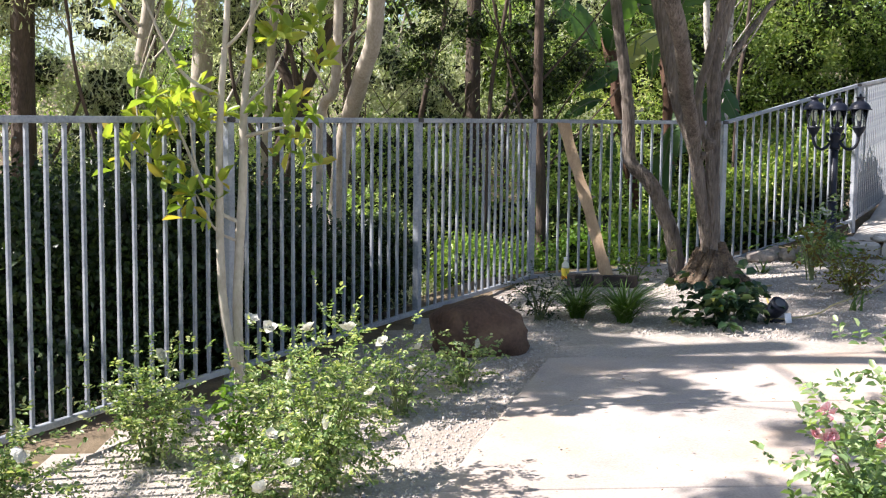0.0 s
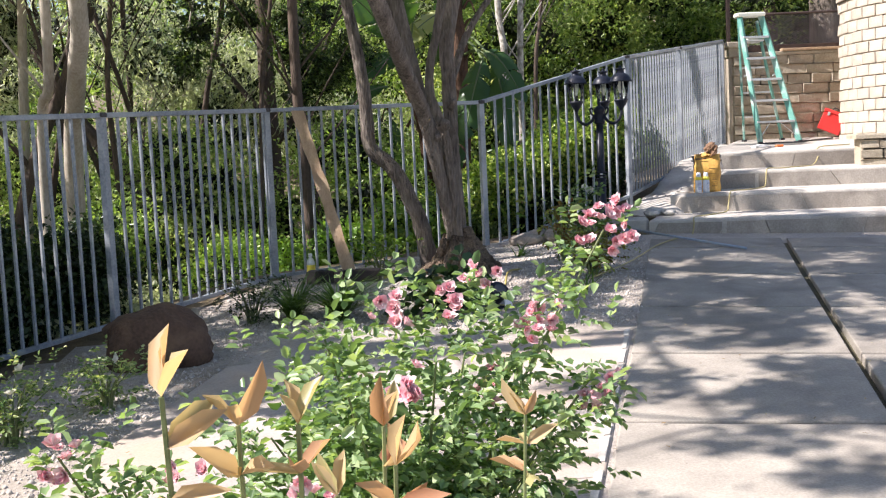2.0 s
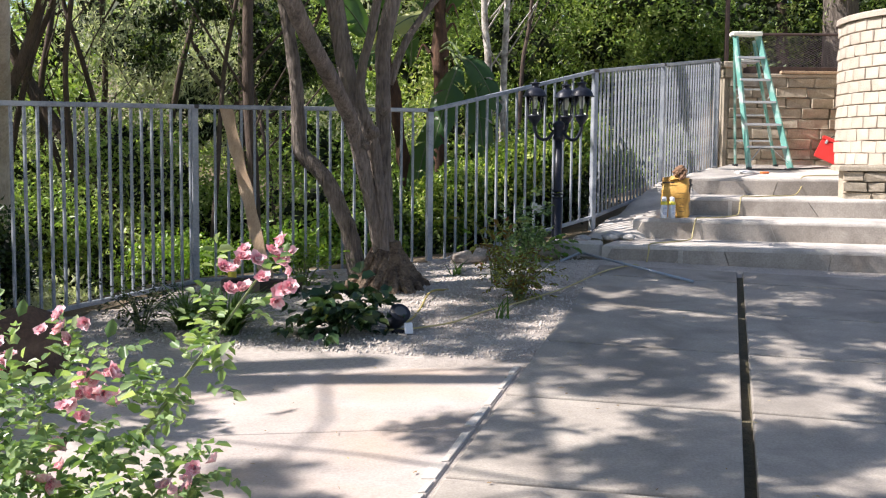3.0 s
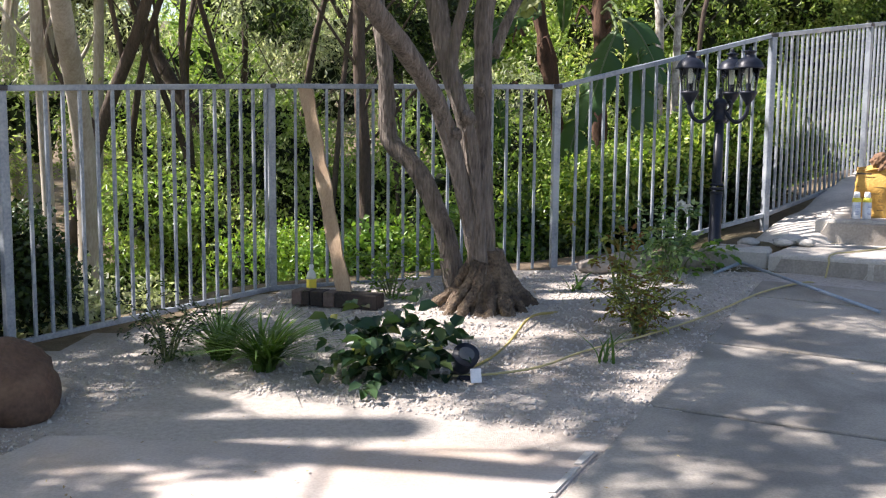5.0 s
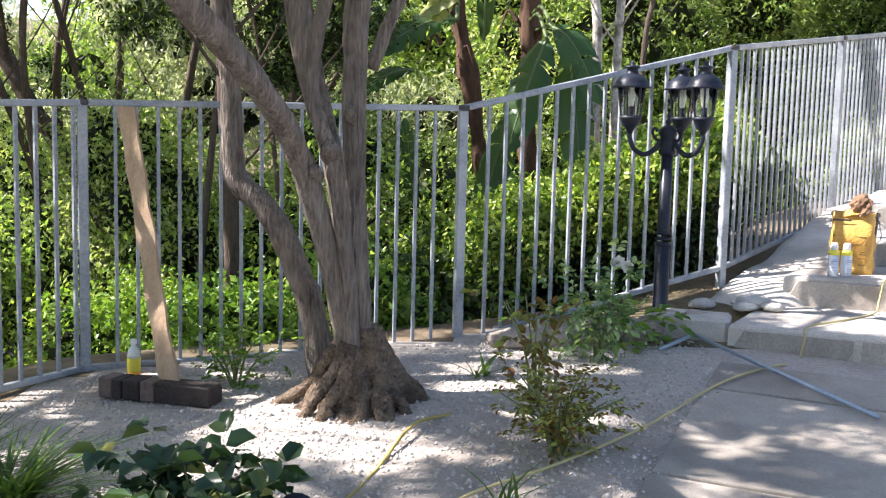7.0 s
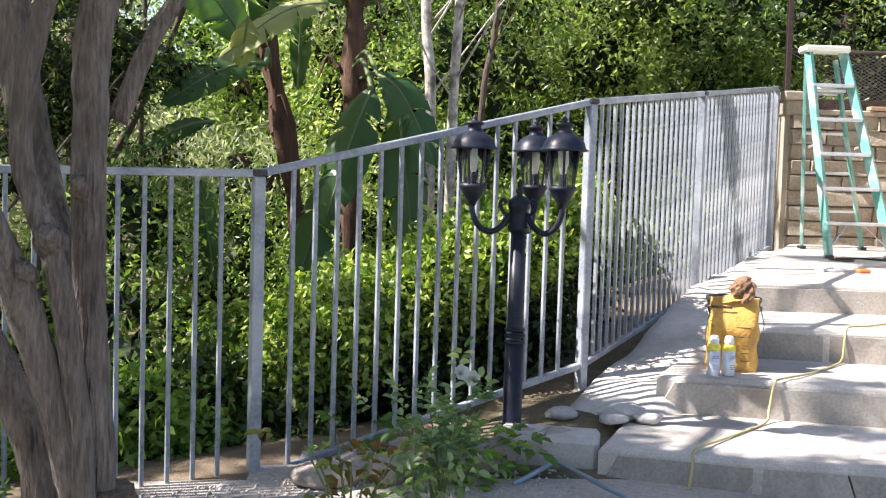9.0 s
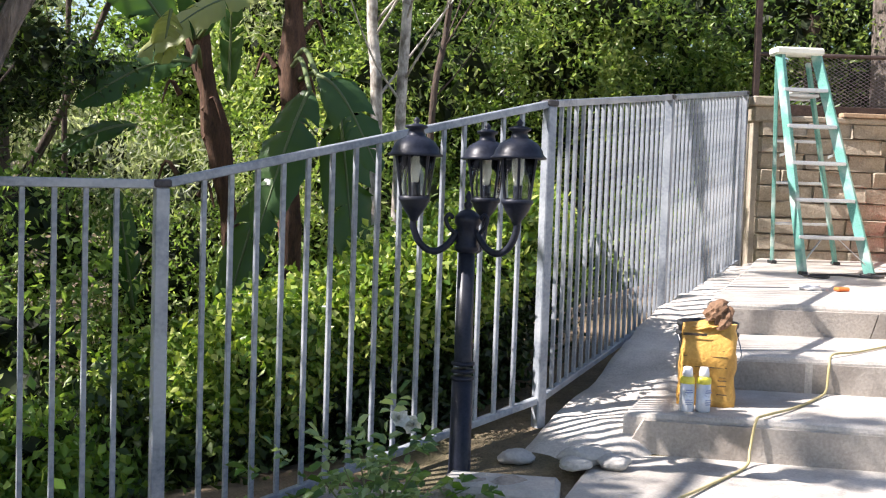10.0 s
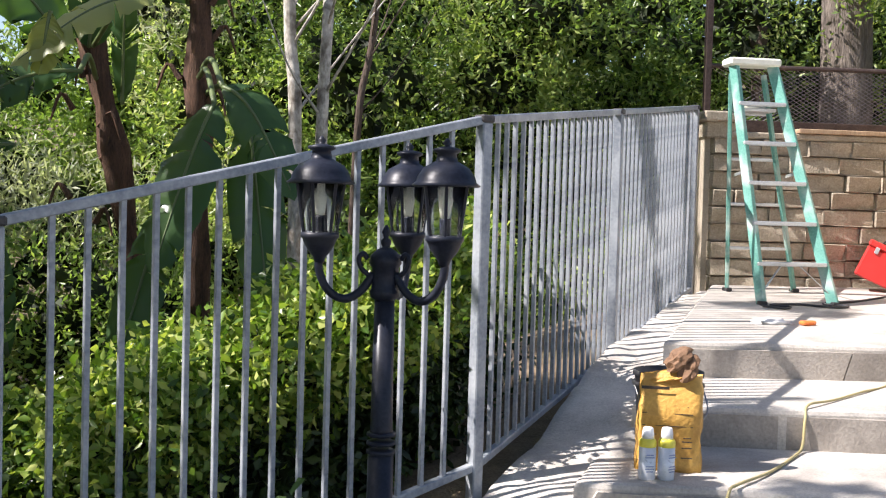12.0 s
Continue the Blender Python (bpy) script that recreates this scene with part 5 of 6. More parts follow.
bush("trailing_plant", (3.5, 10.25, 0.52), "trailing broad leaves at the fence foot", 0.30, 0.45, 0.16, 50, 0.07, LEAF_BRIGHT, 97, 7, "plant", per=4, low=0.1)

# sapling with two pale stems beside the fence
sap = thing("sapling", (-1.0, 5.55, 0.10), "young tree with two bare pale stems and sparse leaves", "tree")
so = Vector((-1.0, 5.55, 0.10))
SAP_LIMBS = [([(-1.0, 5.55, 0.05), (-1.02, 5.55, 0.7), (-0.99, 5.55, 1.35), (-0.98, 5.55, 1.75), (-0.95, 5.55, 2.05), (-0.90, 5.55, 2.6)], 0.030, 0.014),
             ([(-1.03, 5.53, 0.40), (-1.09, 5.52, 0.75), (-1.10, 5.5, 1.3), (-1.09, 5.5, 1.75), (-1.05, 5.5, 2.3), (-1.06, 5.5, 2.7)], 0.026, 0.013),
             ([(-1.0, 5.55, 1.15), (-1.14, 5.5, 1.25), (-1.28, 5.48, 1.58), (-1.36, 5.48, 1.75)], 0.012, 0.005), ([(-0.98, 5.55, 1.6), (-0.85, 5.5, 1.63), (-0.72, 5.48, 1.66)], 0.012, 0.006)]
SAP_TWIGS = [([(-0.98, 5.55, 1.75), (-0.84, 5.52, 1.9), (-0.76, 5.5, 2.05)], 0.010, 0.004), ([(-1.09, 5.5, 1.8), (-1.3, 5.46, 1.95), (-1.5, 5.4, 2.4)], 0.012, 0.006),
             ([(-1.06, 5.5, 2.05), (-0.95, 5.45, 2.15), (-0.80, 5.42, 2.4)], 0.010, 0.005), ([(-1.09, 5.5, 1.3), (-1.2, 5.46, 1.42), (-1.24, 5.44, 1.7)], 0.008, 0.004),
             ([(-1.0, 5.55, 1.05), (-1.12, 5.5, 1.12), (-1.22, 5.5, 1.3)], 0.009, 0.004), ([(-1.4, 5.43, 2.1), (-1.5, 5.43, 1.8), (-1.46, 5.42, 1.5)], 0.006, 0.003)]
rng = np.random.default_rng(17)
C, D = [], []
for lp, a, c in SAP_LIMBS + SAP_TWIGS:
    b = bmesh.new()
    limb(b, [Vector(p) - so for p in lp], a, c, 8, 3, 0.1)
    part("stem", b, SAP_BARK, sap, smooth=True)
    for _ in range(15):
        tip = np.array(Vector(lp[-1]) - so) + rng.normal(size=3) * 0.09
        for j in range(4):
            C.append(tip)
            D.append(rng.normal(size=3) * 0.7 + np.array([0, 0, 0.5]))
Nn = np.array([[0, 0, 1.0]] * len(C)) + rng.normal(size=(len(C), 3)) * 0.4
ln = 0.10 * rng.uniform(0.6, 1.3, len(C))
LEAF_YOUNG = leaf_mat("young_leaf", [(0.0, (0.18, 0.28, 0.05)), (0.8, (0.42, 0.48, 0.10)), (1.0, (0.55, 0.42, 0.09))], 0.35, 0.5)
part("foliage", oval_leaves("foliage", C, D, Nn, ln, ln * 0.45, LEAF_YOUNG), None, sap)


# ---- garden things ----
def boulder(at, rx, ry, rz, label, mat, seed, name="boulder", cat="rock"):
    bm = bmesh.new()
    bmesh.ops.create_icosphere(bm, subdivisions=4, radius=1.0)
    for v in bm.verts:
        p = v.co.copy()
        k = 1 + 0.22 * noise.noise(p * 1.3 + Vector((seed, 0, 0))) + 0.08 * noise.noise(p * 4 + Vector((0, seed, 0))) + 0.03 * noise.noise(p * 11)
        v.co = Vector((p.x * rx * k, p.y * ry * k, max(-0.75, p.z) * rz * k))
    me = bpy.data.meshes.new(name)
    bm.to_mesh(me)
    bm.free()
    me.materials.append(mat)
    me.polygons.foreach_set("use_smooth", [True] * len(me.polygons))
    ob = new(name, me)
    ob.matrix_world = pose(*at)
    return tagged(ob, label, cat)


BROWN_ROCK = surface("brown_rock", (0.06, 0.034, 0.023), (0.16, 0.092, 0.06), 5, 45, 0.85, 0, 0.8, (0.28, 0.18, 0.11), 3.0)
GREY_ROCK = surface("grey_rock", (0.24, 0.20, 0.17), (0.46, 0.40, 0.34), 7, 60, 0.9, 0, 0.7, (0.16, 0.13, 0.11), 3.0)
PALE_BLOCK = surface("pale_grey_block", (0.36, 0.34, 0.31), (0.56, 0.53, 0.48), 6, 70, 0.9, 0, 0.4, (0.28, 0.26, 0.23), 3.0)
boulder((0.26, 6.95, 0.36), 0.33, 0.26, 0.225, "rounded dark reddish-brown boulder on gravel", BROWN_ROCK, 3)
rr = random.Random(77)
for k in range(9):       # edging stones at the fence foot
    f = k / 8
    x, y = 2.95 + 1.0 * f, 10.12 + 0.36 * f + 0.06 * math.sin(k * 2)
    boulder((x, y, garden(x, y) + 0.045), rr.uniform(0.08, 0.16), 0.08, rr.uniform(0.06, 0.085), "rough tan edging stone at the fence foot", GREY_ROCK, 10 + k, "edging_stone", "stone")
for x, y, a, b, c in [(4.33, 10.80, 0.12, 0.07, 0.045), (4.44, 10.73, 0.07, 0.05, 0.036), (4.27, 10.71, 0.07, 0.06, 0.03), (4.38, 10.86, 0.06, 0.05, 0.04), (4.05, 10.92, 0.08, 0.06, 0.035)]:
    boulder((x, y, max(garden(x, y), 0.705 if y < 10.9 and x > 4.15 else 0) + c * 0.55), a, b, c, "broken lump of grey concrete", PALE_BLOCK, int(x * 31), "concrete_lump", "stone")
kerb = part("kerb_block", box((0.46, 0.26, 0.26), None, 0.02), PALE_BLOCK)
kerb.matrix_world = pose(3.93, 10.47, 0.58, 0, 0, -12)
tagged(kerb, "pale grey concrete kerb block beside the step", "block")

plank = thing("wooden_plank", (1.36, 9.1, 0.47), "rough bent plank leaning against the fence", "plank")
PLANK = surface("raw_plank", (0.34, 0.22, 0.13), (0.60, 0.44, 0.29), 6, 60, 0.8, 0, 0.4, (0.25, 0.15, 0.09), 4, stretch=(4, 4, 0.5))
pm = bmesh.new()
prev = None
pl = curve_pts([(0.02, -0.02, 0.0), (-0.08, 0.06, 0.36), (-0.17, 0.16, 0.70), (-0.26, 0.26, 1.0), (-0.35, 0.35, 1.33)], 4)
for i, p in enumerate(pl):
    w = 0.048 + 0.006 * math.sin(i * 1.7)
    row = [pm.verts.new(p + Vector((a * w, b * 0.014 - a * 0.012, 0.01 * a * math.sin(i)))) for a, b in ((-1, -1), (1, -1), (1, 1), (-1, 1))]
    if prev:
        for k in range(4):
            pm.faces.new((prev[k], prev[(k + 1) % 4], row[(k + 1) % 4], row[k]))
    else:
        pm.faces.new(row[::-1])
    prev = row
pm.faces.new(prev)
part("board", pm, PLANK, plank)

DARK_TIMBER = surface("dark_timber", (0.018, 0.014, 0.012), (0.06, 0.045, 0.038), 9, 60, 0.8, 0, 0.5)
BROWN_TIMBER = surface("brown_timber", (0.10, 0.07, 0.055), (0.22, 0.16, 0.13), 9, 60, 0.85, 0, 0.5)
edge = thing("timber_block", (1.35, 9.06, 0.43), "low dark timber block with worn bands", "timber", turn=-9)
for k, (x, l, m) in enumerate([(-0.28, 0.07, BROWN_TIMBER), (-0.215, 0.05, DARK_TIMBER), (-0.14, 0.09, DARK_TIMBER), (-0.055, 0.075, BROWN_TIMBER), (0.13, 0.29, DARK_TIMBER)]):
    part("timber", box((l, 0.13, 0.095), Matrix.Translation((x, 0, 0.035)), 0.006), m, edge)

bottle = thing("plastic_bottle", (1.05, 9.42, 0.41), "clear bottle with yellow label and orange liquid", "bottle")
part("body", lathe([(0.030, 0.0), (0.034, 0.01), (0.034, 0.05)], 14), plain("orange_liquid", (0.95, 0.36, 0.02), 0.3), bottle, smooth=True)
part("label", lathe([(0.0345, 0.051), (0.035, 0.055), (0.035, 0.115), (0.0345, 0.12)], 14), plain("yellow_label", (0.86, 0.70, 0.08), 0.5), bottle, smooth=True)
part("shoulder", lathe([(0.034, 0.12), (0.034, 0.14), (0.025, 0.165), (0.013, 0.18), (0.013, 0.19)], 14), plain("clear_plastic", (0.72, 0.75, 0.68), 0.25), bottle, smooth=True)
part("cap", lathe([(0.016, 0.19), (0.016, 0.212), (0.014, 0.215)], 12), plain("white_cap", (0.85, 0.85, 0.82), 0.4), bottle)

spot = thing("garden_spotlight", (2.38, 7.58, 0.36), "small black garden spotlight lying on gravel", "spotlight", turn=25)
hood = bmesh.new()
add_tube(hood, [(-0.01, 0.07, 0.035), (-0.005, 0.03, 0.075), (0.0, -0.02, 0.125), (0.0, -0.028, 0.133)], [0.045, 0.058, 0.066, 0.066], 16)
part("hood", hood, BLACK_PAINT, spot, smooth=True)
part("lens", lathe([(0.001, 0), (0.040, 0.0), (0.040, 0.003)], 16, Matrix.Translation((0.0, -0.030, 0.134)) @ Matrix.Rotation(radians(42), 4, "X")), plain("dim_lens", (0.10, 0.10, 0.10), 0.15), spot)
part("bracket", box((0.12, 0.05, 0.03), Matrix.Translation((0.03, 0.02, 0.005)), 0.006), BLACK_PAINT, spot)
part("tag", box((0.055, 0.012, 0.07), Matrix.Translation((0.035, -0.075, 0.035)) @ Matrix.Rotation(radians(-15), 4, "X"), 0.003), plain("white_tag", (0.78, 0.78, 0.80), 0.5), spot, "white plastic tag")


def lamp_post():
    t = thing("street_lamp", (3.78, 10.68, 0.637), "black three-headed lantern post beside the fence", "lamp post")
    part("base", lathe([(0.062, -0.09), (0.062, 0.02), (0.052, 0.04), (0.046, 0.06), (0.044, 0.44)], 16), BLACK_PAINT, t, smooth=True)
    for z in (0.445, 0.475, 0.505):
        part("collar", lathe([(0.043, z - 0.008), (0.05, z - 0.004), (0.05, z + 0.004), (0.043, z + 0.008)], 16), BLACK_PAINT, t, smooth=True)
    part("pole", lathe([(0.043, 0.50), (0.038, 0.52), (0.034, 0.97)], 16), BLACK_PAINT, t, smooth=True)
    part("head", lathe([(0.034, 0.96), (0.050, 0.972), (0.053, 0.99), (0.046, 1.00), (0.046, 1.07), (0.055, 1.085), (0.053, 1.11), (0.032, 1.13), (0.012, 1.14), (0.018, 1.152), (0.018, 1.162), (0.008, 1.172), (0.015, 1.19), (0.004, 1.215)], 16), BLACK_PAINT, t, smooth=True)
    for ang in (188, 66, -36):
        a = radians(ang)
        c, s = math.cos(a), math.sin(a)
        R = 0.225

        def at(r, z):
            return (r * c, r * s, z)

        arm = part("arm", tube(curve_pts([at(0.04, 1.05), at(0.085, 0.99), at(0.14, 0.965), at(0.195, 0.995), at(R, 1.06), at(R, 1.12)], 5), 0.0145, 8), BLACK_PAINT, t, smooth=True)
        part("scroll", tube(curve_pts([at(0.05, 1.04), at(0.08, 1.065), at(0.092, 1.10), at(0.077, 1.118), at(0.062, 1.10)], 4), 0.009, 6), BLACK_PAINT, arm, smooth=True)
        m = Matrix.Translation((R * c, R * s, 0))
        ln = part("lantern", lathe([(0.015, 1.085), (0.022, 1.105), (0.038, 1.125), (0.050, 1.145), (0.058, 1.165), (0.064, 1.17), (0.064, 1.186), (0.02, 1.187)], 18, m), BLACK_PAINT, t, smooth=True)
        part("roof", lathe([(0.080, 1.352), (0.108, 1.346), (0.114, 1.351), (0.100, 1.362), (0.094, 1.382), (0.076, 1.408), (0.048, 1.424), (0.036, 1.430), (0.031, 1.455), (0.046, 1.462), (0.046, 1.470), (0.022, 1.476), (0.009, 1.480), (0.015, 1.490), (0.003, 1.505)], 20, m), BLACK_PAINT, ln, smooth=True)
        g = part("glass", lathe([(0.053, 1.187), (0.056, 1.190), (0.076, 1.352), (0.074, 1.352), (0.053, 1.193), (0.049, 1.189)], 18, m), LAMP_GLASS, ln, smooth=True)
        g.visible_shadow = False
        for k in range(6):
            b = a + k * math.pi / 3
            part("glazing_bar", tube([(R * c + 0.055 * math.cos(b), R * s + 0.055 * math.sin(b), 1.186), (R * c + 0.079 * math.cos(b), R * s + 0.079 * math.sin(b), 1.354)], 0.006, 5), BLACK_PAINT, ln)
        part("bulb", lathe([(0.015, 1.235), (0.020, 1.255), (0.033, 1.285), (0.031, 1.31), (0.014, 1.326)], 12, m), BULB, ln, smooth=True)
        part("socket", lathe([(0.018, 1.187), (0.018, 1.232), (0.014, 1.236)], 10, m), BLACK_PAINT, ln)


lamp_post()


# ---- on the steps ----
PAPER = surface("yellow_paper_sack", (0.46, 0.24, 0.05), (0.74, 0.43, 0.10), 7, 60, 0.55, 0, 0.5, (0.30, 0.14, 0.035), 5.0, stain_amount=0.6)
BROWN_PAPER = surface("brown_paper", (0.14, 0.075, 0.04), (0.28, 0.16, 0.09), 9, 70, 0.75, 0, 0.4)
INK = plain("dark_print", (0.045, 0.03, 0.02), 0.6)
sack = thing("paper_sack", (5.0, 11.27, 0.88), "crumpled yellow paper sack standing open on a step", "sack", turn=-18)
bm = bmesh.new()
rows_s, N_S = [], 28
for i in range(13):
    f = i / 12
    hw, hd = 0.135 - 0.012 * f, 0.085 - 0.045 * max(0, f - 0.55) / 0.45
    row = []
    for k in range(N_S):
        th = 2 * math.pi * k / N_S
        cx, cy = math.cos(th), math.sin(th)
        e = 0.35
        x = hw * math.copysign(abs(cx) ** e, cx)
        y = hd * math.copysign(abs(cy) ** e, cy)
        w = 0.022 * noise.noise((x * 14, y * 14, f * 5)) + 0.020 * noise.noise((x * 30, f * 16, y * 20))
        row.append(bm.verts.new((x * (1 + w * 4), y * (1 + w * 6) + 0.015 * math.sin(f * 7), 0.385 * f + (0.035 * noise.noise((x * 12, y * 9, 3)) if i == 12 else 0))))
    rows_s.append(row)
for r0, r1 in zip(rows_s, rows_s[1:]):
    for k in range(N_S):
        bm.faces.new((r0[k], r0[(k + 1) % N_S], r1[(k + 1) % N_S], r1[k]))
bm.faces.new(rows_s[0][::-1])
part("body", bm, PAPER, sack, smooth=True)
for x, z, w, h in [(-0.02, 0.262, 0.19, 0.003), (-0.01, 0.235, 0.20, 0.003), (-0.01, 0.185, 0.20, 0.003), (0.07, 0.10, 0.04, 0.004), (0.07, 0.125, 0.04, 0.004), (0.07, 0.14, 0.03, 0.003), (0.07, 0.06, 0.045, 0.004), (-0.075, 0.15, 0.05, 0.003), (-0.06, 0.335, 0.11, 0.012)]:
    part("printed_bar", box((w, 0.004, h), Matrix.Translation((x, -0.092 + (0.012 if z > 0.25 else 0), z))), INK, sack)
for k, (p, q, r) in enumerate([((-0.10, -0.02, 0.36), (0.07, -0.06, 0.40), 0.03), ((0.0, -0.05, 0.40), (0.055, -0.05, 0.50), 0.045), ((0.05, -0.06, 0.36), (0.09, -0.05, 0.47), 0.035)]):
    b = bmesh.new()
    bmesh.ops.create_icosphere(b, subdivisions=3, radius=1)
    P, Q = Vector(p), Vector(q)
    for v in b.verts:
        c = v.co.copy()
        kf = 1 + 0.6 * noise.noise(c * 2.2 + Vector((k * 3, 0, 0)))
        v.co = P.lerp(Q, (c.z + 1) / 2) + Vector((c.x * r * kf, c.y * r * kf * 0.7, 0.02 * c.y))
    part("torn_flap", b, BROWN_PAPER if k else PAPER, sack, "crumpled torn paper flap")
bucket = thing("plastic_bucket", (5.06, 11.47, 0.88), "black plastic bucket behind the yellow sack", "bucket")
BLACK_PLASTIC = plain("black_plastic", (0.03, 0.03, 0.032), 0.45)
part("body", lathe([(0.115, 0.0), (0.12, 0.01), (0.142, 0.34), (0.150, 0.345), (0.150, 0.365), (0.140, 0.365), (0.118, 0.03), (0.01, 0.02)], 24), BLACK_PLASTIC, bucket, smooth=True)
part("rim", lathe([(0.143, 0.30), (0.153, 0.302), (0.153, 0.315), (0.143, 0.318)], 24), BLACK_PLASTIC, bucket, smooth=True)
part("handle", tube(curve_pts([(-0.15, 0, 0.31), (-0.13, -0.12, 0.20), (0, -0.165, 0.15), (0.13, -0.12, 0.20), (0.15, 0, 0.31)], 5), 0.003, 5), plain("wire", (0.4, 0.4, 0.4), 0.35, 0.9), bucket)
CAN_WHITE, CAN_YELLOW = plain("can_white_print", (0.72, 0.74, 0.78), 0.3, 0.2), plain("can_yellow_band", (0.80, 0.70, 0.08), 0.35)
can = thing("spray_can", (4.85, 11.08, 0.88), "white spray can with yellow band and cap", "spray can", "spray cans")
part("body", lathe([(0.031, 0.0), (0.033, 0.004), (0.033, 0.128)], 20), CAN_WHITE, can, smooth=True)
part("band", lathe([(0.0334, 0.128), (0.0336, 0.13), (0.0336, 0.148), (0.030, 0.156), (0.024, 0.160)], 20), CAN_YELLOW, can, smooth=True)
part("cap", lathe([(0.0235, 0.158), (0.0235, 0.175), (0.020, 0.20), (0.016, 0.203)], 16), plain("white_plastic", (0.78, 0.78, 0.80), 0.4), can, smooth=True)
for z, w in ((0.10, 0.03), (0.09, 0.036), (0.055, 0.032), (0.045, 0.036), (0.035, 0.028)):
    part("printed_bar", box((w, 0.002, 0.004), Matrix.Translation((0, -0.0335, z))), plain("blue_print", (0.25, 0.30, 0.48), 0.5), can)
copy_thing(can, pose(4.925, 11.075, 0.88, 0, 0, 25))

# The pale stain over the green paints sunlight onto the ladder rails.
LADDER_GREEN = surface("sunlit_green_fibreglass", (0.07, 0.26, 0.21), (0.22, 0.46, 0.39), 8, 90, 0.4, 0, 0.1, (0.66, 0.72, 0.66), 3.5, stain_amount=0.8, depth=0.003)
ALU = surface("dull_aluminium", (0.50, 0.51, 0.51), (0.72, 0.73, 0.73), 9, 90, 0.4, 0.7, 0.1, (0.80, 0.80, 0.76), 4)
CAPW = plain("pale_ladder_cap", (0.78, 0.78, 0.66), 0.5)


def ladder():
    g = lambda y: 1.24 + 0.045 * max(0, y - 12.3)
    t = thing("step_ladder", (6.72, 14.2, g(13.93)), "open green fibreglass step ladder with aluminium treads", "ladder")
    o = Vector((6.72, 14.2, g(13.93)))
    TL, TR = Vector((6.43, 14.27, 2.95)), Vector((6.71, 14.27, 2.95))
    FL, FR = Vector((6.55, 13.93, g(13.93))), Vector((7.06, 13.93, g(13.93)))
    BL, BR = Vector((6.60, 14.66, g(14.66))), Vector((7.12, 14.66, g(14.66)))

    def rail(a, b, w, d, name, mat):
        v = b - a
        m = Matrix.Translation((a + b) / 2 - o) @ v.to_track_quat("Z", "Y").to_matrix().to_4x4()
        return part(name, box((w, d, v.length), m, 0.004), mat, t)

    for a, b in ((FL, TL), (FR, TR)):
        rail(a, b, 0.035, 0.075, "front_rail", LADDER_GREEN)
    for a, b in ((BL, TL + Vector((0.02, 0.10, -0.05))), (BR, TR + Vector((-0.02, 0.10, -0.05)))):
        rail(a, b, 0.028, 0.04, "rear_rail", LADDER_GREEN)
    for k in range(1, 6):
        f = k / 6 + 0.0
        a, b = FL.lerp(TL, f), FR.lerp(TR, f)
        m = Matrix.Translation((a + b) / 2 - o) @ Matrix.Rotation(math.atan2(b.y - a.y, b.x - a.x), 4, "Z")
        part("tread", box(((b - a).length + 0.02, 0.085, 0.028), m, 0.005), ALU, t)
    for k in (1, 2, 3, 4):
        f = k / 5
        a, b = BL.lerp(TL + Vector((0, 0.1, 0)), f), BR.lerp(TR + Vector((0, 0.1, 0)), f)
        rail(a, b, 0.018, 0.022, "rear_brace", ALU)
    part("top_cap", box((0.37, 0.17, 0.055), Matrix.Translation(((TL + TR) / 2 + Vector((0, 0.03, 0.02))) - o), 0.012), CAPW, t)
    a, b = FL.lerp(TL, 1 / 6), FR.lerp(TR, 1 / 6)
    for s, p in ((1, (a, FL)), (-1, (b, FR))):
        rail(p[0].lerp(a if s < 0 else b, 0.38), p[0].lerp(p[1], 0.75), 0.022, 0.006, "tread_brace", ALU)
    sh = (FL.lerp(TL, 0.80) + FR.lerp(TR, 0.80)) / 2 + Vector((0, 0.14, 0.02))
    part("tool_shelf", box((0.24, 0.22, 0.025), Matrix.Translation(sh - o), 0.006), ALU, t)
    part("tool_shelf_cup", box((0.14, 0.10, 0.05), Matrix.Translation(sh - o + Vector((0, 0.02, 0.035))), 0.008), CAPW, t)
    for s in (TL, TR):
        q = FL.lerp(TL, 0.55) if s is TL else FR.lerp(TR, 0.55)
        rail(q, Vector((q.x + 0.04, q.y + 0.30, q.z - 0.02)), 0.004, 0.022, "spreader", ALU)
    for f in (FL, FR, BL, BR):
        part("foot", box((0.05, 0.085, 0.03), Matrix.Translation(f - o + Vector((0, 0, 0.012))), 0.006), BLACK_PLASTIC, t)


ladder()
RED = plain("red_enamel", (0.62, 0.035, 0.03), 0.35)
red = thing("metal_toolbox", (7.86, 14.78, 1.345), "red metal tool box propped against the wall", "tool box", turn=-28)
M = Matrix.Translation((0, 0, 0.19)) @ Matrix.Rotation(radians(24), 4, "Y")
part("body", box((0.30, 0.22, 0.24), M, 0.012), RED, red)
part("lid", box((0.31, 0.23, 0.05), M @ Matrix.Translation((0, 0, 0.147)), 0.012), RED, red)
part("handle", tube([M @ Vector((-0.06, 0, 0.172)), M @ Vector((-0.05, 0, 0.205)), M @ Vector((0.05, 0, 0.205)), M @ Vector((0.06, 0, 0.172))], 0.008, 6), BLACK_PLASTIC, red)
for x in (-0.08, 0.08):
    part("latch", box((0.03, 0.012, 0.05), M @ Matrix.Translation((x, -0.118, 0.11)), 0.003), ALU, red)


# cords, pipe and litter
def cord(name, pts, r, mat, label, cat):
    o = Vector(pts[0])
    ob = part(name, tube([p - o for p in curve_pts(pts, 8)], r, 6), mat, smooth=True)
    ob.matrix_world = Matrix.Translation(o)
    return tagged(ob, label, cat)


CORD = plain("yellow_cord", (0.42, 0.33, 0.10), 0.6)
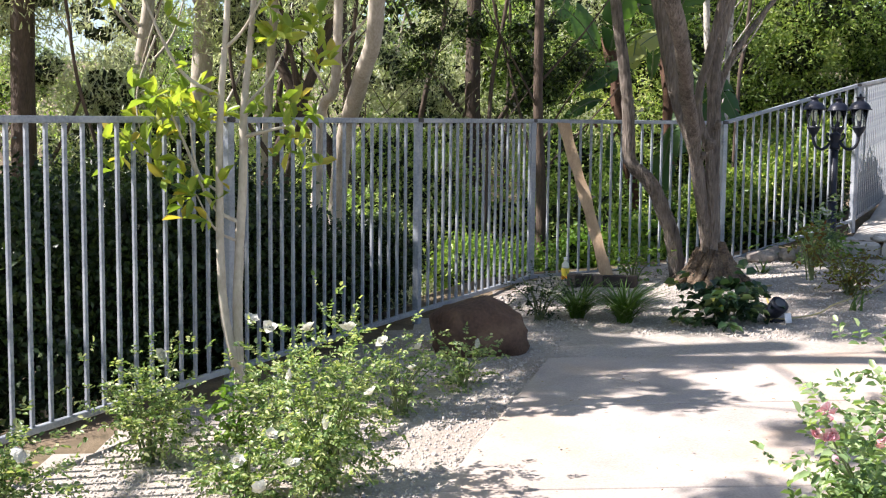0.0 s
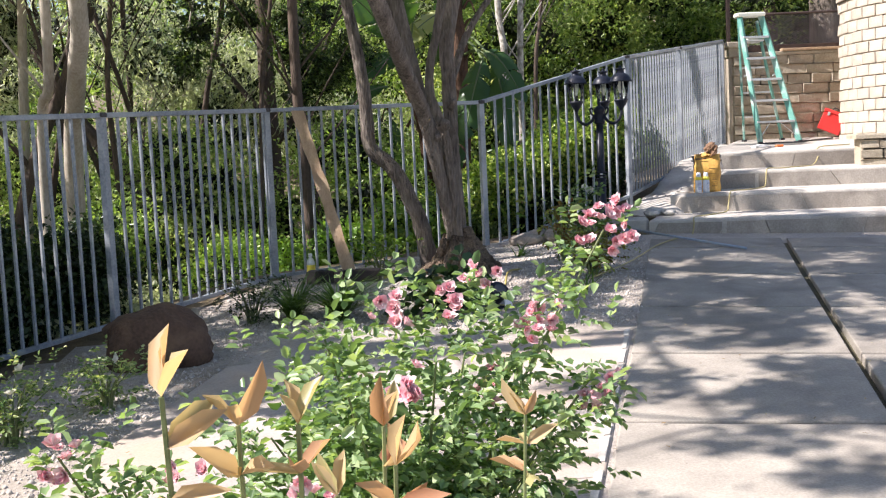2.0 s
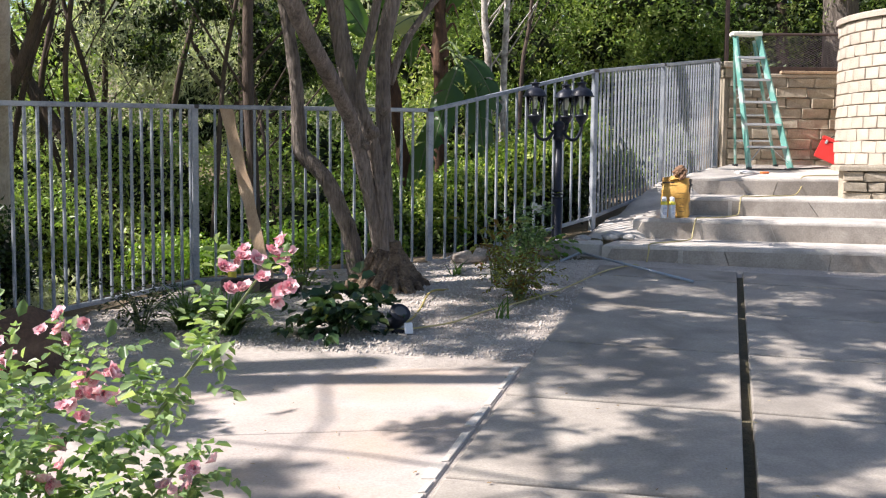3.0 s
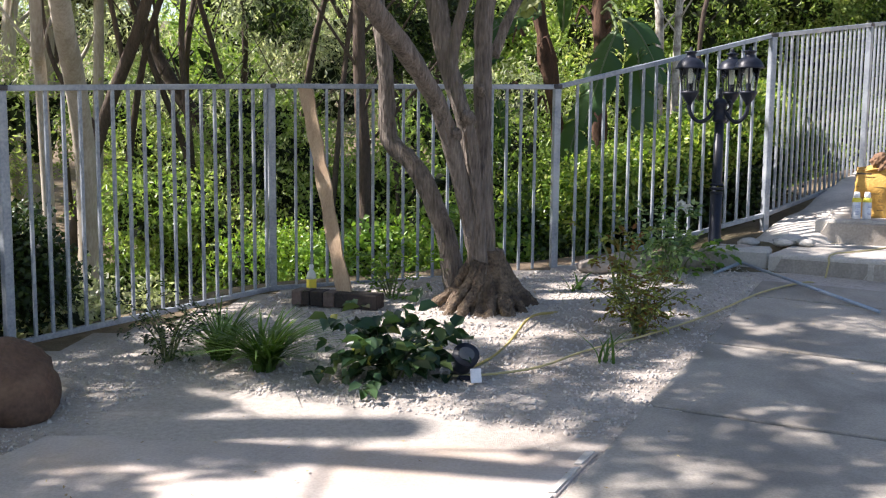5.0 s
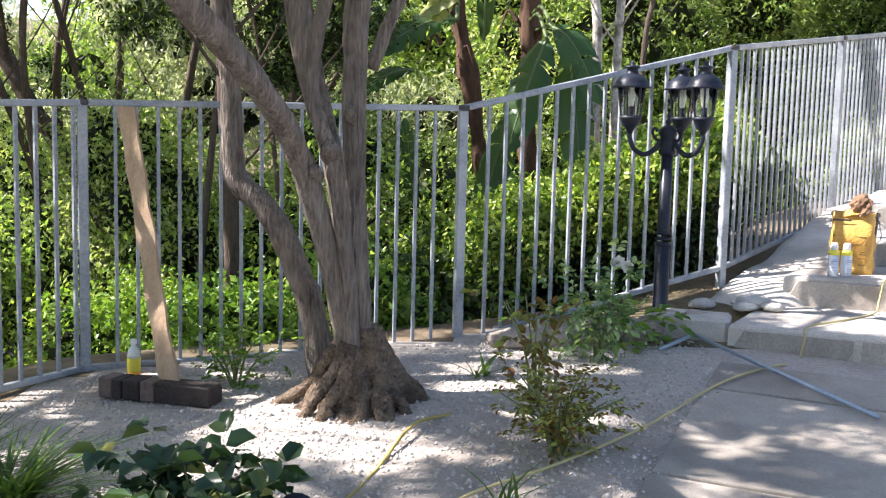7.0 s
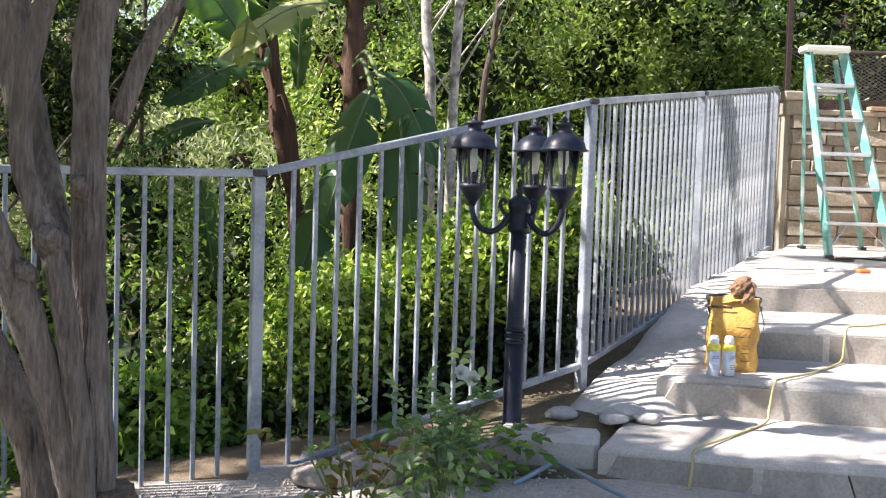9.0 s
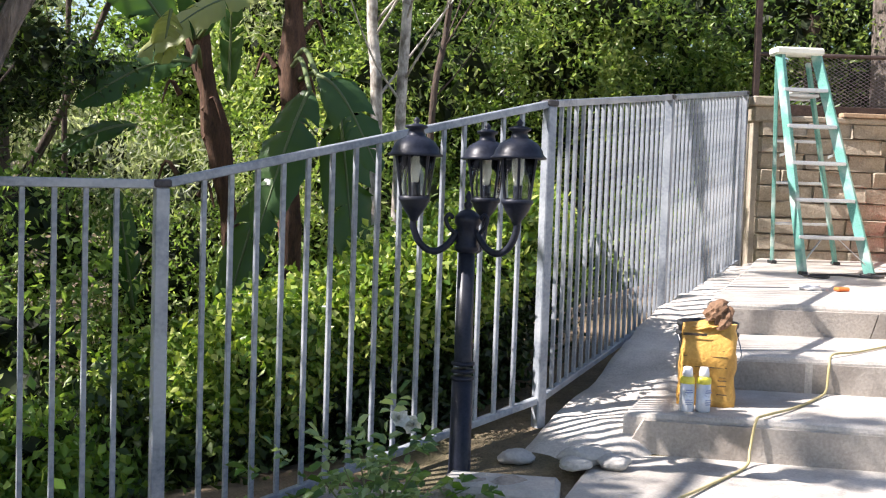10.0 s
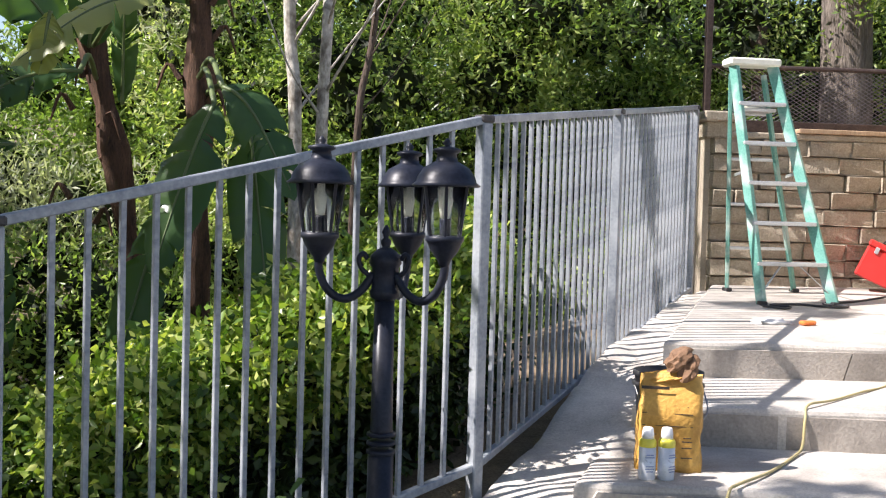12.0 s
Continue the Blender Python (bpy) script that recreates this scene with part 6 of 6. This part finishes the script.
OCHRE = plain("pale_yellow_hose", (0.48, 0.40, 0.19), 0.55)


def gz(x, y, r=0.012):
    return (x, y, paved(x, y) + r)


cord("extension_cord", [gz(2.30, 7.58), gz(2.5, 7.62), gz(2.73, 7.76), gz(2.94, 8.06), gz(3.25, 8.38), gz(3.61, 8.86), gz(3.99, 9.50), gz(4.3, 9.85), (4.46, 10.08, 0.53), (4.50, 10.115, 0.65), (4.53, 10.19, 0.708), (4.75, 10.45, 0.704), (5.02, 10.76, 0.704), (5.07, 10.845, 0.76), (5.10, 10.87, 0.88), (5.16, 10.93, 0.895), (5.38, 11.14, 0.889), (5.62, 11.42, 0.889), (5.70, 11.52, 0.91), (5.72, 11.545, 1.02), (5.76, 11.60, 1.075), (5.95, 11.75, 1.069), (6.22, 11.98, 1.069), (6.5, 12.22, 1.069), (6.62, 12.34, 1.16), (6.66, 12.40, 1.262), (7.2, 12.8, 1.275)], 0.0065, OCHRE, "pale yellow extension cord trailing over gravel and steps", "cord")
cord("dry_stem", [(2.30, 7.58, 0.37), (2.45, 7.95, 0.38), (2.52, 8.3, 0.40), (2.60, 8.7, 0.47), (2.75, 9.0, 0.45)], 0.008, CORD, "thin dry stem lying across the gravel", "twig")
cord("black_cable", [(6.5, 13.8, 1.318), (6.6, 13.7, 1.313), (6.68, 13.78, 1.316), (6.58, 13.86, 1.32), (6.8, 13.9, 1.322), (7.0, 13.78, 1.317), (7.12, 13.85, 1.32), (7.0, 13.96, 1.325), (7.3, 14.1, 1.331), (7.7, 14.4, 1.344)], 0.008, BLACK_PLASTIC, "black cable coiled at the ladder's feet", "cable")
BLUE_PIPE = surface("grey_blue_pipe", (0.26, 0.32, 0.40), (0.42, 0.48, 0.55), 12, 80, 0.4, 0.3, 0.1)
pipe = thing("metal_tube", (3.94, 10.28, 0.62), "bent blue-grey metal tube lying across the slabs", "tube")
po = Vector((3.94, 10.28, 0.62))
part("long_arm", tube([Vector((0, 0, 0)), Vector((4.62, 9.10, 0.512)) - po], 0.011, 8), BLUE_PIPE, pipe, smooth=True)
part("short_arm", tube([Vector((0, 0, 0)), Vector((3.74, 10.12, 0.56)) - po], 0.012, 8), BLUE_PIPE, pipe, smooth=True)
lit = part("plastic_scrap", box((0.10, 0.05, 0.025), None, 0.008), plain("orange_plastic", (0.85, 0.22, 0.05), 0.4))
lit.matrix_world = pose(6.45, 13.05, 1.29, 0, 0, 15)
tagged(lit, "small orange plastic scrap on the landing", "litter")
rag = bmesh.new()
bmesh.ops.create_icosphere(rag, subdivisions=3, radius=1)
for v in rag.verts:
    k = 1 + 0.5 * noise.noise(v.co * 2.5)
    v.co = Vector((v.co.x * 0.11 * k, v.co.y * 0.06 * k, max(-0.3, v.co.z) * 0.03 * k))
rag = part("crumpled_rag", rag, plain("white_rag", (0.75, 0.73, 0.70), 0.8), smooth=True)
rag.matrix_world = pose(6.25, 13.1, 1.282)
tagged(rag, "crumpled white rag on the landing", "rag")

# wire fence and timber above the block wall
STEEL = surface("rusty_steel", (0.045, 0.03, 0.025), (0.13, 0.09, 0.075), 9, 70, 0.7, 0.4, 0.3)
wf = thing("wire_fence", (6.6, 15.2, 2.55), "rusty wire mesh fence on top of the wall", "fence")
part("post", box((0.05, 0.05, 1.7), Matrix.Translation((0.0, 0.02, 0.85 + 0.10)), 0.004), STEEL, wf)
part("post", box((0.05, 0.05, 1.0), Matrix.Translation((2.6, 0.02, 0.5)), 0.004), STEEL, wf)
part("top_rail", tube([(0, 0.02, 0.52), (2.6, 0.02, 0.545), (5.0, 0.02, 0.56)], 0.018, 8), STEEL, wf)
part("bottom_rail", box((5.0, 0.05, 0.09), Matrix.Translation((2.5, 0.03, 0.06)), 0.004), STEEL, wf)
bm = bmesh.new()
for k in range(-9, 90):
    for s in (1, -1):
        x0 = k * 0.055
        x1 = x0 + s * 0.75
        a, b = Vector((x0, 0.02 + 0.002 * s, 0.09)), Vector((x1, 0.02 + 0.002 * s, 0.51))
        if min(a.x, b.x) < 0.0 or max(a.x, b.x) > 5.0:
            continue
        add_tube(bm, [a, b], 0.0028, 3, cap=False)
part("wire_mesh", bm, plain("galvanised_wire", (0.28, 0.24, 0.24), 0.45, 0.5), wf)
tb = part("timber_batten", box((1.35, 0.09, 0.035), None, 0.004), PLANK)
tb.matrix_world = pose(7.95, 15.06, 2.57, 0, 0, 1)
tagged(tb, "raw timber batten lying along the wall", "timber")

# loose gravel and leaf litter
rng = np.random.default_rng(3)
P = rng.uniform((-1.8, 4.2), (4.0, 10.3), (46000, 2))
keep = []
for x, y in P:
    uv = Vector((x, y)) - GO
    u, v = uv.dot(GU), uv.dot(GV)
    if (u > 0.03 and v < 4.0) or (u > -2.27 and v < 0.70) or beyond(x, y) > -0.12:
        continue
    keep.append((x, y, garden(x, y) + 0.002))
keep = np.array(keep)
n = len(keep)
oct_ = np.array([[1, 0, 0], [-1, 0, 0], [0, 1, 0], [0, -1, 0], [0, 0, 1], [0, 0, -1]], dtype=float)
tri = np.array([[0, 2, 4], [2, 1, 4], [1, 3, 4], [3, 0, 4], [2, 0, 5], [1, 2, 5], [3, 1, 5], [0, 3, 5]])
sz = (rng.gamma(4.0, 0.0018, n))[:, None, None]
V = keep[:, None, :] + oct_[None] * sz * rng.uniform(0.55, 1.2, (n, 1, 3)) * rng.uniform(0.8, 1.2, (n, 6, 1))
ang = rng.uniform(0, 6.28, n)
me = bpy.data.meshes.new("gravel")
me.vertices.add(n * 6)
me.vertices.foreach_set("co", V.ravel())
me.loops.add(n * 24)
me.loops.foreach_set("vertex_index", ((np.arange(n) * 6)[:, None, None] + tri[None]).ravel().astype(np.int32))
me.polygons.add(n * 8)
me.polygons.foreach_set("loop_start", (np.arange(n * 8) * 3).astype(np.int32))
me.polygons.foreach_set("loop_total", np.full(n * 8, 3, dtype=np.int32))
me.materials.append(PEBBLE)
me.update(calc_edges=True)
tagged(new("gravel", me), "loose pale pebbles and stone chips", "gravel", kind="stuff")
LITTER = leaf_mat("fallen_leaf", [(0.0, (0.20, 0.13, 0.07)), (0.6, (0.34, 0.24, 0.13)), (1.0, (0.50, 0.40, 0.22))], 0.7, 0.15)
pts = []
for x, y in rng.uniform((-1.6, 3.2), (4.6, 11.6), (5200, 2)):
    if beyond(x, y) < -0.1 and not (x > 4.12 and y > 9.6):
        d = math.hypot(x - 2.25, y - 9.2)
        if rng.random() < 0.16 + 0.8 * math.exp(-d * 1.5) and not (GO.x - 1 < x and rng.random() < 0.6):
            pts.append((x, y, max(garden(x, y), paved(x, y)) + 0.008))
me = leaf_mesh("leaf_litter", pts, 0.030, 0.012, LITTER, rng, up=0.0)
co = np.empty(len(me.vertices) * 3)
me.vertices.foreach_get("co", co)
co = co.reshape(-1, 4, 3)
zc = np.array(pts)[:, 2][:, None]
co[:, :, 2] = zc + (co[:, :, 2] - zc) * 0.25
me.vertices.foreach_set("co", co.ravel())
tagged(new("leaf_litter", me), "small dry fallen leaves on the gravel", "leaf litter", kind="stuff")
